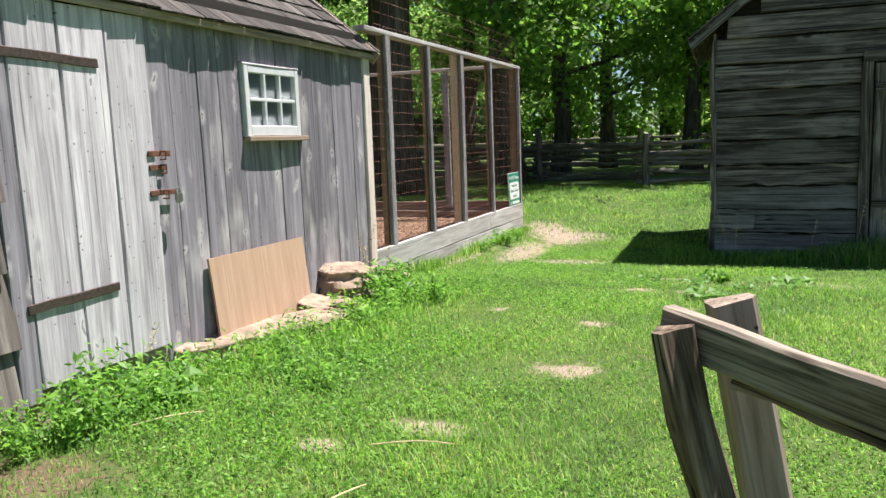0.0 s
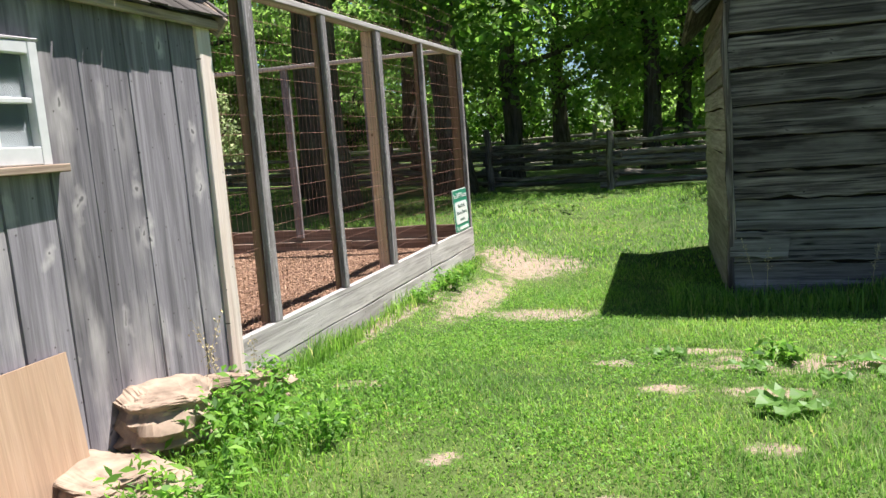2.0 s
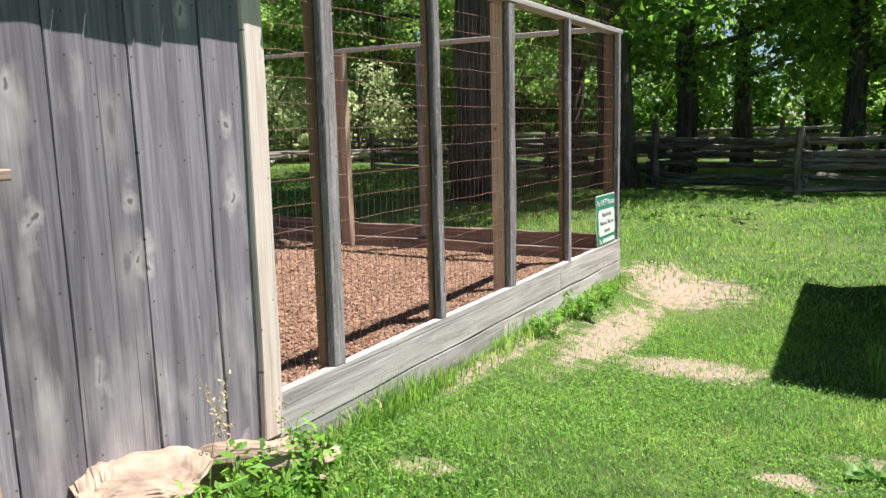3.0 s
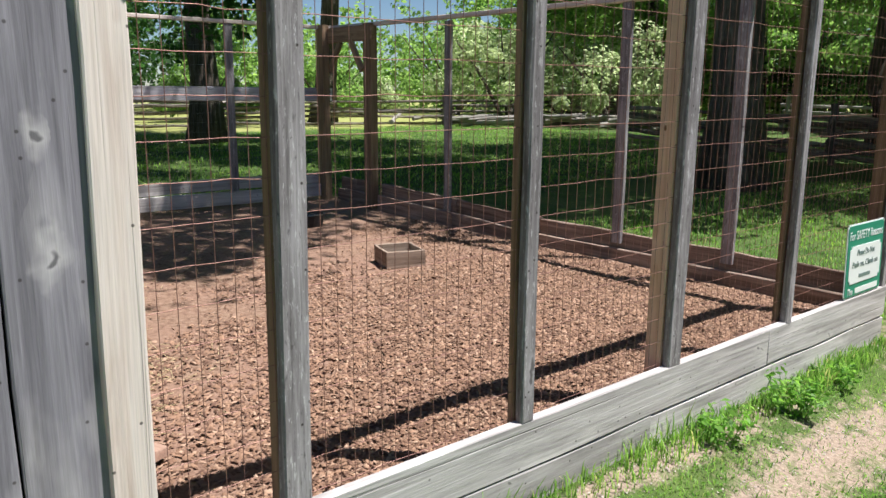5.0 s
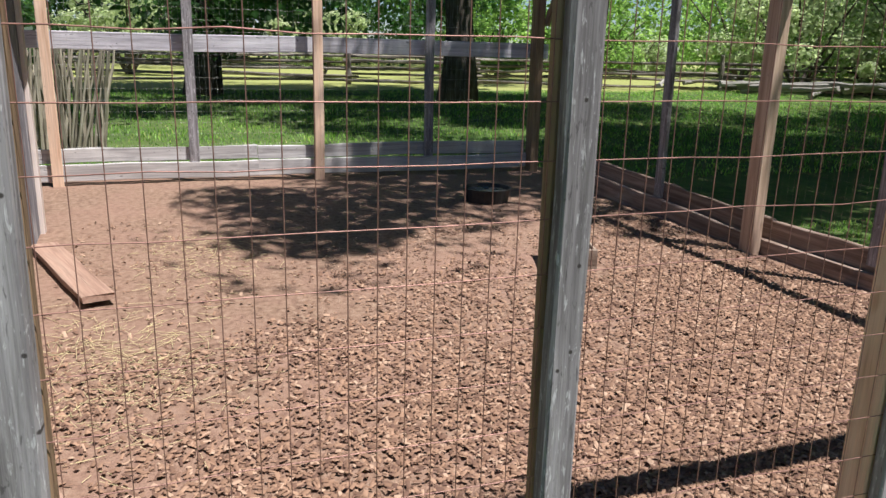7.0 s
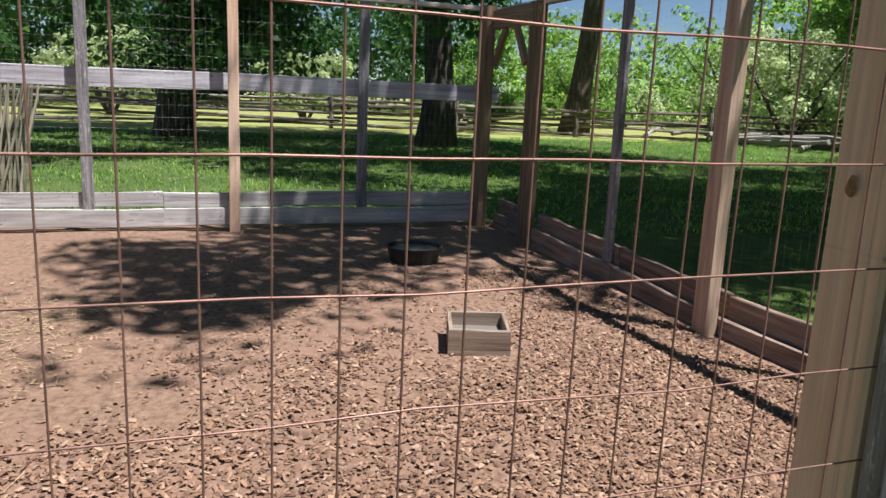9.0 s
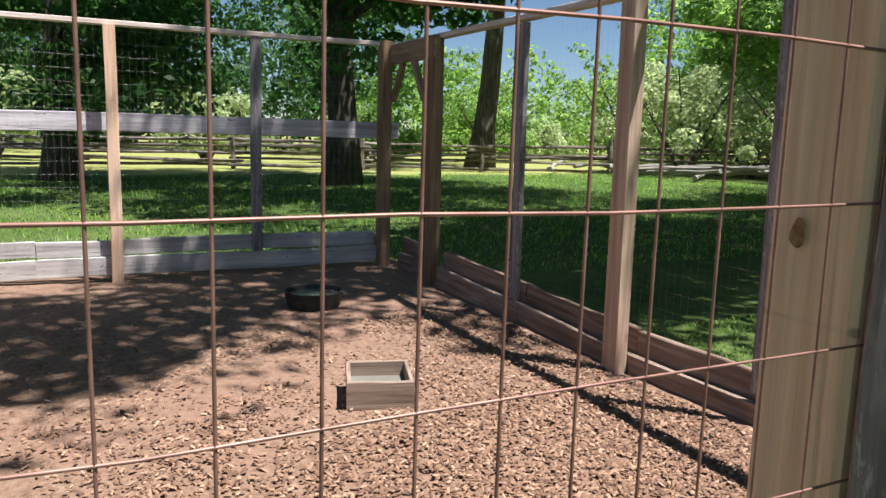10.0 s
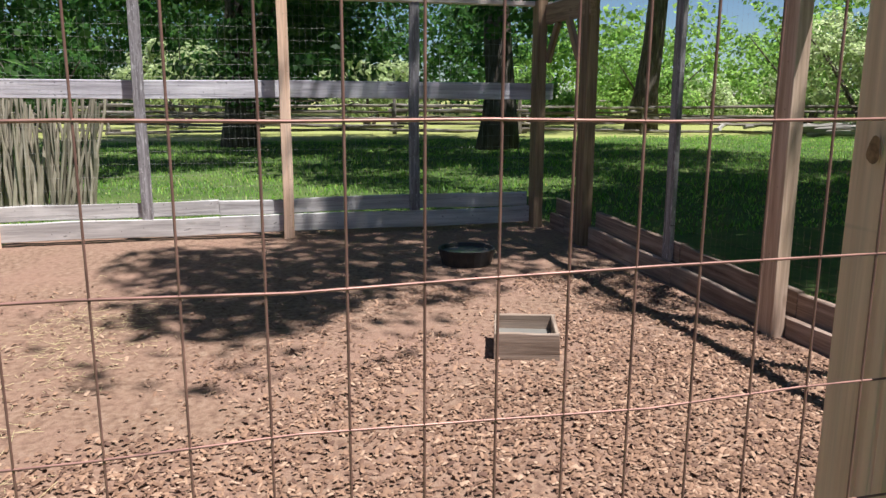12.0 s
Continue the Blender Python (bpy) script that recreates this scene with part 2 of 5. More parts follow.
LEAF_LOCUST = leaf_material("locust_leaf", [(0.0, (0.045, 0.10, 0.02)), (0.5, (0.095, 0.19, 0.036)), (1.0, (0.19, 0.30, 0.055))])
LEAF_DARK = leaf_material("dark_leaf", [(0.0, (0.02, 0.055, 0.015)), (0.6, (0.04, 0.095, 0.025)), (1.0, (0.075, 0.14, 0.035))])
LEAF_WILLOW = leaf_material("grey_green_leaf", [(0.0, (0.17, 0.22, 0.10)), (0.5, (0.27, 0.32, 0.16)), (1.0, (0.40, 0.44, 0.26))])
LEAF_BRIGHT = leaf_material("bright_leaf", [(0.0, (0.085, 0.155, 0.035)), (0.5, (0.145, 0.24, 0.06)), (1.0, (0.23, 0.33, 0.09))])
GRASS = leaf_material("grass_blade", [(0.0, (0.055, 0.125, 0.022)), (0.5, (0.148, 0.29, 0.050)), (0.92, (0.245, 0.415, 0.085)), (1.0, (0.48, 0.44, 0.19))], 0.4, True)
CLOVER = leaf_material("clover_leaf", [(0.0, (0.05, 0.13, 0.022)), (0.5, (0.135, 0.275, 0.045)), (1.0, (0.235, 0.415, 0.075))], 0.4)

BROAD_LEAF = leaf_material("broad_leaf", [(0.0, (0.10, 0.21, 0.05)), (1.0, (0.20, 0.33, 0.09))], 0.3)

# bare patches in the lawn: centre x, y and half widths
PATCHES = [(1.05, 2.40, 0.52, 0.28), (0.50, 4.75, 0.62, 0.85), (0.10, 2.0, 0.10, 1.2), (0.44, 2.9, 0.22, 1.1), (2.95, 0.92, 0.85, 0.30), (2.2, 1.25, 0.3, 0.10), (1.62, -2.80, 0.20, 0.10),
           (0.40, -3.75, 0.55, 0.36), (1.95, -0.9, 0.14, 0.10), (0.5, 0.25, 0.16, 0.10), (1.98, -1.88, 0.20, 0.14), (1.78, 0.85, 0.16, 0.09), (2.05, 0.36, 0.14, 0.08), (2.5, 0.34, 0.24, 0.09), (1.25, -0.6, 0.10, 0.07), (1.30, -3.1, 0.12, 0.08), (2.45, -0.35, 0.12, 0.08)]


def ground_material():
    m = Mat("lawn_ground", 0.95)
    vec = m.coords((1, 1, 1), False)
    big, small, grit = m.noise(vec, 0.35, 4), m.noise(vec, 6.0, 5), m.noise(vec, 70.0, 4)
    green = m.ramp(small, [(0.3, (0.030, 0.055, 0.013)), (0.55, (0.055, 0.10, 0.020)), (0.8, (0.10, 0.155, 0.034))])
    green = m.mix(m.ramp(big, [(0.4, (0, 0, 0)), (0.7, (0.5, 0.5, 0.5))]), green, (0.17, 0.20, 0.06))
    dirt = m.ramp(grit, [(0.25, (0.19, 0.14, 0.105)), (0.5, (0.33, 0.245, 0.19)), (0.8, (0.47, 0.375, 0.305))])
    sep = m.n("SeparateXYZ")
    m.link(vec, sep.inputs[0])
    moist = m.math("MULTIPLY", m.math("LESS_THAN", sep.outputs[1], -3.1), m.math("LESS_THAN", sep.outputs[0], 1.2))
    dirt = m.mix(moist, dirt, m.ramp(grit, [(0.25, (0.075, 0.045, 0.03)), (0.5, (0.15, 0.095, 0.065)), (0.8, (0.26, 0.18, 0.13))]))
    total = None
    for cx, cy, rx, ry in PATCHES:
        dx = m.math("DIVIDE", m.math("SUBTRACT", sep.outputs[0], cx), rx)
        dy = m.math("DIVIDE", m.math("SUBTRACT", sep.outputs[1], cy), ry)
        d = m.math("SUBTRACT", 1.0, m.math("ADD", m.math("MULTIPLY", dx, dx), m.math("MULTIPLY", dy, dy)))
        d = m.math("MAXIMUM", d, -2.0)
        total = d if total is None else m.math("MAXIMUM", total, d)
    bare = m.math("ADD", total, m.math("MULTIPLY", m.math("SUBTRACT", m.noise(vec, 9.0, 7, 0.7), 0.5), 4.6))
    col = m.mix(m.ramp(bare, [(0.0, (0, 0, 0)), (0.75, (0.92, 0.92, 0.92))]), green, dirt)
    # far off the meadow is dry and pale
    away = m.math("GREATER_THAN", m.math("ADD", m.math("MULTIPLY", sep.outputs[0], -1.0), m.math("MULTIPLY", big, 6.0)), 27.0)
    col = m.mix(m.math("MULTIPLY", away, 0.75), col, (0.36, 0.36, 0.12))
    m.bump(m.math("ADD", grit, small), 0.6, 0.02)
    return m.color(col)


def pen_floor_material():
    m = Mat("packed_dirt_and_chips", 0.95)
    vec = m.coords((1, 1, 1), False)
    a, b, c = m.noise(vec, 1.4, 5), m.noise(vec, 26.0, 5), m.noise(vec, 130.0, 3)
    col = m.ramp(b, [(0.28, (0.13, 0.072, 0.05)), (0.5, (0.268, 0.167, 0.114)), (0.75, (0.365, 0.255, 0.183))])
    col = m.mix(m.ramp(a, [(0.42, (0, 0, 0)), (0.65, (0.7, 0.7, 0.7))]), col, (0.31, 0.185, 0.135))
    col = m.mix(0.35, col, m.ramp(c, [(0.3, (0.4, 0.4, 0.4)), (0.7, (1, 1, 1))]), "MULTIPLY")
    m.bump(m.math("ADD", b, c), 0.7, 0.012)
    return m.color(col)


def chip_material():
    m = Mat("wood_chip", 0.9)
    geo = m.n("NewGeometry")
    return m.color(m.ramp(geo.outputs["Random Per Island"], [(0.0, (0.12, 0.066, 0.047)), (0.4, (0.205, 0.118, 0.076)), (0.85, (0.325, 0.196, 0.128)), (1.0, (0.42, 0.285, 0.20))]))


def bark_material():
    m = Mat("furrowed_bark", 0.95)
    vec = m.coords((9, 9, 1.3))
    a, b = m.noise(vec, 1.0, 6, 0.65, 1.0), m.noise(m.coords((40, 40, 8)), 1.0, 4)
    m.bump(m.math("ADD", a, m.math("MULTIPLY", b, 0.4)), 1.0, 0.04)
    return m.color(m.ramp(a, [(0.32, (0.035, 0.028, 0.022)), (0.52, (0.11, 0.09, 0.072)), (0.75, (0.23, 0.20, 0.17))]))


def gravel_material():
    m = Mat("small_stones", 0.9)
    geo = m.n("NewGeometry")
    return m.color(m.ramp(geo.outputs["Random Per Island"], [(0.0, (0.14, 0.11, 0.09)), (0.5, (0.29, 0.24, 0.20)), (1.0, (0.48, 0.43, 0.38))]))


GRAVEL = gravel_material()
LAWN, PEN_DIRT, CHIP, BARK = ground_material(), pen_floor_material(), chip_material(), bark_material()


# ---- mesh helpers ----
def part(name, bm, material, parent=None, label=""):
    """Links a bmesh as one mesh object under a thing or a part."""
    me = bpy.data.meshes.new(name)
    bm.to_mesh(me)
    bm.free()
    return hang(name, me, material, parent, label)


def hang(name, me, material, parent=None, label="", m=None):
    if material and not me.materials:
        me.materials.append(material)
    ob = new(name, me)
    if m is not None:
        ob.matrix_basis = m
    if parent:
        ob.parent = parent
    if label:
        ob["label"] = label
    return ob


def thing(name, label, category, group="", kind="", at=(0, 0, 0)):
    ob = new(name)
    ob.location = at
    return tagged(ob, label, category, group, kind)


def array_mesh(name, verts, faces):
    """A mesh from an (n, 3) and an (m, k) array."""
    verts, faces = np.asarray(verts, np.float32), np.asarray(faces, np.int32)
    me = bpy.data.meshes.new(name)
    k = faces.shape[1]
    me.vertices.add(len(verts))
    me.vertices.foreach_set("co", verts.ravel())
    me.loops.add(faces.size)
    me.loops.foreach_set("vertex_index", faces.ravel())
    me.polygons.add(len(faces))
    me.polygons.foreach_set("loop_start", np.arange(0, faces.size, k, dtype=np.int32))
    me.update(calc_edges=True)
    return me


def board_mesh(length, width, thick, bevel=0.004, segs=3, rough=0.002, seed=0):
    """A sawn board along x, centred on its own middle, with eased, slightly wavy edges."""
    r = np.random.default_rng(seed)
    b = min(bevel, width * 0.3, thick * 0.3)
    w, t = width / 2, thick / 2
    ring = np.array([(-w + b, -t), (w - b, -t), (w, -t + b), (w, t - b), (w - b, t), (-w + b, t), (-w, t - b), (-w, -t + b)])
    xs = np.linspace(-length / 2, length / 2, segs + 1)
    verts, bm = [], bmesh.new()
    for x in xs:
        off = r.normal(0, rough, 2)
        verts.append([bm.verts.new((x + (r.normal(0, rough) if abs(x) == length / 2 else 0), y + off[0] + r.normal(0, rough * 0.5), z + off[1] * 0.4)) for y, z in ring])
    for a, c in zip(verts, verts[1:]):
        for i in range(8):
            j = (i + 1) % 8
            bm.faces.new((a[i], c[i], c[j], a[j]))
    bm.faces.new(verts[0])
    bm.faces.new(verts[-1][::-1])
    bmesh.ops.recalc_face_normals(bm, faces=bm.faces)
    me = bpy.data.meshes.new("board")
    bm.to_mesh(me)
    bm.free()
    return me


SEED = [100]


def board(name, a, b, width, thick, material, parent=None, side=(0, 0, 1), label="", bevel=0.004, segs=3, rough=0.002):
    """A board from a to b (the ends' middles); side is the direction of its width."""
    a, b, side = Vector(a), Vector(b), Vector(side)
    x = (b - a).normalized()
    z = x.cross(side).normalized()
    y = z.cross(x)
    m = Matrix((x, y, z)).transposed().to_4x4()
    m.translation = (a + b) / 2
    SEED[0] += 1
    me = board_mesh((b - a).length, width, thick, bevel, segs, rough, SEED[0])
    return hang(name, me, material, parent, label, m)


def tube(bm, points, radii, sides=8, wob=0.0, r=None):
    """A tapered tube along points."""
    rings = []
    for i, (p, rad) in enumerate(zip(points, radii)):
        p = Vector(p)
        d = (Vector(points[min(i + 1, len(points) - 1)]) - Vector(points[max(i - 1, 0)])).normalized()
        u = d.cross(Vector((0, 0, 1)))
        u = u.normalized() if u.length > 0.05 else Vector((1, 0, 0))
        v = d.cross(u)
        ring = []
        for k in range(sides):
            a = 2 * math.pi * k / sides
            f = rad * (1 + (r.normal(0, wob) if wob else 0))
            ring.append(bm.verts.new(p + u * (f * math.cos(a)) + v * (f * math.sin(a))))
        rings.append(ring)
    for a, c in zip(rings, rings[1:]):
        for k in range(sides):
            bm.faces.new((a[k], a[(k + 1) % sides], c[(k + 1) % sides], c[k]))
    bm.faces.new(rings[0][::-1])
    bm.faces.new(rings[-1])


def wires(verts, faces, a, b, r):
    """Adds a thin three-sided rod to lists."""
    a, b = np.array(a, float), np.array(b, float)
    d = (b - a) / np.linalg.norm(b - a)
    u = np.cross(d, (0.3, 0.5, 0.81))
    u /= np.linalg.norm(u)
    v = np.cross(d, u)
    n = len(verts)
    for p in (a, b):
        for k in range(4):
            t = k * math.pi / 2
            verts.append(p + r * (u * math.cos(t) + v * math.sin(t)))
    for k in range(4):
        faces.append((n + k, n + (k + 1) % 4, n + 4 + (k + 1) % 4, n + 4 + k))


def leaf_quads(centres, size, r, flat=0.0, aspect=0.55, out=None):
    """A small folded leaf at each centre; with out, leaves face that way, more or less."""
    n = len(centres)
    d = r.normal(size=(n, 3))
    d[:, 2] = d[:, 2] * (1 - flat) - 0.15
    d /= np.linalg.norm(d, axis=1)[:, None]
    if out is not None:
        face = out + r.normal(0, 0.42, (n, 3))
        face /= np.linalg.norm(face, axis=1)[:, None]
        d -= face * (d * face).sum(1)[:, None]
        d /= np.linalg.norm(d, axis=1)[:, None]
        e = np.cross(face, d)
    else:
        e = np.cross(d, r.normal(size=(n, 3)))
        e /= np.linalg.norm(e, axis=1)[:, None]
    nrm = np.cross(d, e)
    s = size * r.uniform(0.6, 1.4, n)[:, None]
    c = np.asarray(centres)
    v = np.stack([c - d * s * 0.5, c + e * s * aspect * 0.5 + nrm * s * 0.12, c + d * s * 0.5, c - e * s * aspect * 0.5 + nrm * s * 0.12], 1).reshape(-1, 3)
    return v, np.arange(n * 4).reshape(n, 4)


# ---- ground ----
def hills(x, y):
    """The lawn's height: it falls a little from the coop towards the shed."""
    x, y = np.asarray(x, float), np.asarray(y, float)
    fall = np.interp(y, [-8, -4, -1.5, 0.5, 1.2, 2.5, 5.0, 8.0, 12.0], [0.08, 0.08, 0.06, 0.02, -0.04, -0.13, -0.20, -0.17, 0.0])
    k = np.clip(x / 0.6, 0, 1)
    return fall * k * k * (3 - 2 * k) + 0.015 * np.sin(x * 1.7 + 0.6 * y) * np.sin(0.9 * y - 0.4 * x + 1.0) - 0.01


def build_ground():
    e = np.concatenate([[-900, -300, -120, -60, -35, -25], np.arange(-20, -1, 0.5), np.arange(-1, 6, 0.2), np.arange(6, 14.01, 0.5), [18, 25, 40, 70, 150, 400, 900]])
    xs, ys = np.meshgrid(e, e + 2, indexing="ij")
    n = len(e)
    v = np.stack([xs, ys, hills(xs, ys)], -1).reshape(-1, 3)
    i, j = np.meshgrid(np.arange(n - 1), np.arange(n - 1), indexing="ij")
    f = np.stack([i * n + j, (i + 1) * n + j, (i + 1) * n + j + 1, i * n + j + 1], -1).reshape(-1, 4)
    me = array_mesh("ground", v, f)
    tagged(hang("ground", me, LAWN), "sunlit green lawn with bare sandy patches", "lawn", kind="structure")


build_ground()

# ---- the pen ----
X_BACK, Y_SIDE, FLOOR, TOP = -6.36, 4.46, 0.12, 2.08


def floor_z(x, y):
    """The pen's ground: uneven, and heaped up towards the back boards."""
    k = np.clip((-np.asarray(x, float) - 4.6) / 1.6, 0, 1)
    return FLOOR + 0.012 * np.sin(3 * x + y) * np.sin(2.3 * y) + 0.04 * k * k * (3 - 2 * k)


def build_pen_floor():
    xs, ys = np.linspace(X_BACK - 0.30, -0.045, 62), np.linspace(-0.32, Y_SIDE + 0.02, 48)
    gx, gy = np.meshgrid(xs, ys, indexing="ij")
    z = floor_z(gx, gy) + rng.normal(0, 0.003, gx.shape)
    n = len(ys)
    i, j = np.meshgrid(np.arange(len(xs) - 1), np.arange(n - 1), indexing="ij")
    f = np.stack([i * n + j, (i + 1) * n + j, (i + 1) * n + j + 1, i * n + j + 1], -1).reshape(-1, 4)
    v = np.stack([gx, gy, z], -1).reshape(-1, 3)
    # the pen goes on behind the coop
    bx, by = np.meshgrid(np.linspace(X_BACK - 0.30, -4.70, 18), np.linspace(-2.8, -0.32, 28), indexing="ij")
    i, j = np.meshgrid(np.arange(17), np.arange(27), indexing="ij")
    f2 = len(v) + np.stack([i * 28 + j, (i + 1) * 28 + j, (i + 1) * 28 + j + 1, i * 28 + j + 1], -1).reshape(-1, 4)
    v = np.concatenate([v, np.stack([bx, by, floor_z(bx, by)], -1).reshape(-1, 3)])
    me = array_mesh("floor", v, np.concatenate([f, f2]))
    tagged(hang("floor", me, PEN_DIRT), "reddish packed dirt floor of the turkey pen", "pen floor", kind="structure")


build_pen_floor()


def wire_panel(parent, a, b, z0, z1, r=0.0013, dx=0.0508, dz=0.1016, mat=None, phase=0.0, z_phase=0.0, sag=0.0):
    """Welded mesh between two upright lines, a and b, as one sheet; it bellies a little."""
    a, b = np.array(a, float), np.array(b, float)
    L = np.linalg.norm(b - a)
    d = (b - a) / L
    nrm = np.array((-d[1], d[0]))
    verts, faces = [], []
    k0 = math.ceil((-phase) / dx)
    jit = np.random.default_rng(int(1000 + 100 * abs(a[0] + b[1])))

    def at(s, z):
        u = s / L
        p = a + d * s + nrm * sag * math.sin(math.pi * u) * math.sin(math.pi * (z - z0) / (z1 - z0) * 1.5 + 0.7)
        return (p[0], p[1], z - 0.03 * abs(sag) * 8 * math.sin(math.pi * u) * max(0, 1.1 - z))

    s = phase + k0 * dx
    while s < L:
        zs = np.linspace(z0, z1, 7)
        for za, zb in zip(zs, zs[1:]):
            wires(verts, faces, at(s, za), at(s, zb), r * 0.85)
        s += dx
    z = z0 + (z_phase % dz)
    while z < z1:
        ss = np.linspace(0, L, max(7, int(L / 0.1)))
        dip = jit.normal(0, 0.0016, len(ss))
        dip[0] = dip[-1] = 0
        for k in range(len(ss) - 1):
            wires(verts, faces, at(ss[k], z + dip[k]), at(ss[k + 1], z + dip[k + 1]), r)
        z += dz
    return hang("wire_mesh", array_mesh("wire_mesh", np.array(verts), np.array(faces)), mat or WIRE, parent, "rusty welded wire mesh")


def build_front_fence():
    f = thing("pen_fence", "weathered timber pen fence with rusty welded wire mesh", "fence", "turkey pen fences")
    posts = [(0.405, 0.05, POST_BROWN, 0.085), (1.312, 0.032, POST_BROWN, 0.064), (2.192, 0.082, PINE, 0.089), (3.19, 0.032, POST_BROWN, 0.058), (4.36, 0.085, POST_BROWN, 0.06)]
    for y, deep, mat, wide in posts:
        lo, hi = {0.405: (0.0, 0.022), 1.312: (-0.004, 0.004), 2.192: (0.008, 0.026)}.get(y, (0.0, 0.0))
        board("batten", (-0.019, y + lo, 0.325), (-0.019, y + hi, TOP), wide, 0.037, BATTEN, f, (0, 1, 0), "silver-grey timber batten", 0.006, 6)
        board("post", (-0.047 - deep / 2, y + lo, -0.1), (-0.047 - deep / 2, y + hi, TOP), wide - 0.003, deep, mat, f, (0, 1, 0), "", 0.005, 4)
    bm = bmesh.new()
    bmesh.ops.create_circle(bm, cap_ends=True, radius=1.0, segments=14, matrix=Matrix.Translation((-0.098, 2.1635, 1.322)) @ Matrix.Rotation(radians(90), 4, "X") @ Matrix.Diagonal((0.0075, 0.011, 1, 1)))
    for v in bm.verts:
        v.co.x += 0.004 * noise.noise(v.co * 90)
        v.co.z += 0.006 * noise.noise(v.co * 70)
    part("knot", bm, KNOT, f, "dark knot in the pine post")
    board("top_rail", (-0.05, 0.0, TOP + 0.02), (-0.05, 4.44, TOP + 0.02), 0.1, 0.038, KICK_BOARD, f, (1, 0, 0), "grey top rail", 0.005, 6)
    board("kick_board", (-0.019, -0.02, 0.235), (-0.019, 3.0, 0.232), 0.185, 0.038, KICK_BOARD, f, (0, 0, 1), "silvery weathered kick board", 0.004, 6, 0.003)
    board("kick_board", (-0.019, 3.004, 0.232), (-0.019, 4.4, 0.232), 0.185, 0.038, KICK_BOARD, f, (0, 0, 1), "silvery weathered kick board", 0.004, 6, 0.003)
    board("kick_board", (-0.021, 0.0, 0.045), (-0.021, 2.05, 0.04), 0.182, 0.038, KICK_BOARD, f, (0, 0, 1), "", 0.004, 6, 0.003)
    board("kick_board", (-0.021, 2.054, 0.04), (-0.021, 4.4, 0.04), 0.182, 0.038, KICK_BOARD, f, (0, 0, 1), "", 0.004, 6, 0.003)
    ys = [0.01] + [p[0] for p in posts]
    for y0, y1 in zip(ys, ys[1:]):
        wire_panel(f, (-0.042, y0), (-0.042, y1), 0.15, TOP - 0.005, 0.00125, 0.0501, phase=(1.572 - y0) % 0.0501, z_phase=1.350 - 0.15, sag=0.008)
    # loose mesh stands above the rail
    wire_panel(f, (-0.075, 0.3), (-0.075, 4.42), TOP + 0.04, TOP + 0.42, 0.0013, 0.16, 0.1016, z_phase=0.05, sag=0.02)
    return f


build_front_fence()


def step_boards(f, a, b, inward, tops, mat):
    """The pen's far kick boards: a lower one inside, an upper one set back; tops are the heights at both ends."""
    a, b, n = Vector((*a, tops[0])), Vector((*b, tops[1])), Vector((*inward, 0))
    mid = a.lerp(b, 0.47)
    for p, q in ((a, mid), (mid + (b - a).normalized() * 0.004, b)):
        low, high = n * 0.06 + Vector((0, 0, -0.25)), Vector((0, 0, -0.1))
        board("kick_board", p + low, q + low, 0.24, 0.038, mat, f, (0, 0, 1), "", 0.005, 5, 0.004)
        board("kick_board", p + high, q + high, 0.20, 0.038, mat, f, (0, 0, 1), "", 0.005, 5, 0.004)


def build_back_fence():
    f = thing("pen_fence", "back fence of the pen with wire and plank rail", "fence", "turkey pen fences")
    for y0, y1 in ((-2.8, -0.35), (-0.344, 1.40), (1.406, 4.2)):
        board("kick_board", (X_BACK, y0, 0.42), (X_BACK, y1, 0.42), 0.125, 0.038, KICK_BOARD, f, (0, 0, 1), "", 0.005, 6, 0.004)
        board("kick_board", (X_BACK + 0.05, y0, 0.278), (X_BACK + 0.05, y1, 0.275), 0.15, 0.038, KICK_BOARD, f, (0, 0, 1), "", 0.005, 6, 0.004)
    for y, mat, inside in ((-1.5, BATTEN, 0), (-0.33, PINE, 1), (0.826, BATTEN, 0), (1.985, PINE, 1), (3.11, BATTEN, 0)):
        x = X_BACK + (0.1 if inside else 0.045)
        board("post", (x, y, 0.1 if inside else 0.27), (x, y, TOP + 0.08), 0.089, 0.038, mat, f, (0, 1, 0), "pine post" if inside else "grey post", 0.004, 4)
    board("top_rail", (X_BACK + 0.03, -2.8, TOP + 0.10), (X_BACK + 0.03, Y_SIDE, TOP + 0.10), 0.089, 0.038, PINE_TRIM, f, (1, 0, 0))
    board("plank_rail", (X_BACK - 0.07, -2.8, 1.42), (X_BACK - 0.07, Y_SIDE, 1.42), 0.15, 0.03, PALE_BOARD, f, (0, 0, 1), "grey plank rail", 0.004, 6, 0.004)
    wire_panel(f, (X_BACK + 0.02, -2.8), (X_BACK + 0.02, Y_SIDE), 0.3, TOP + 0.08, 0.0006, 0.0508, 0.1016, ZINC)
    return f


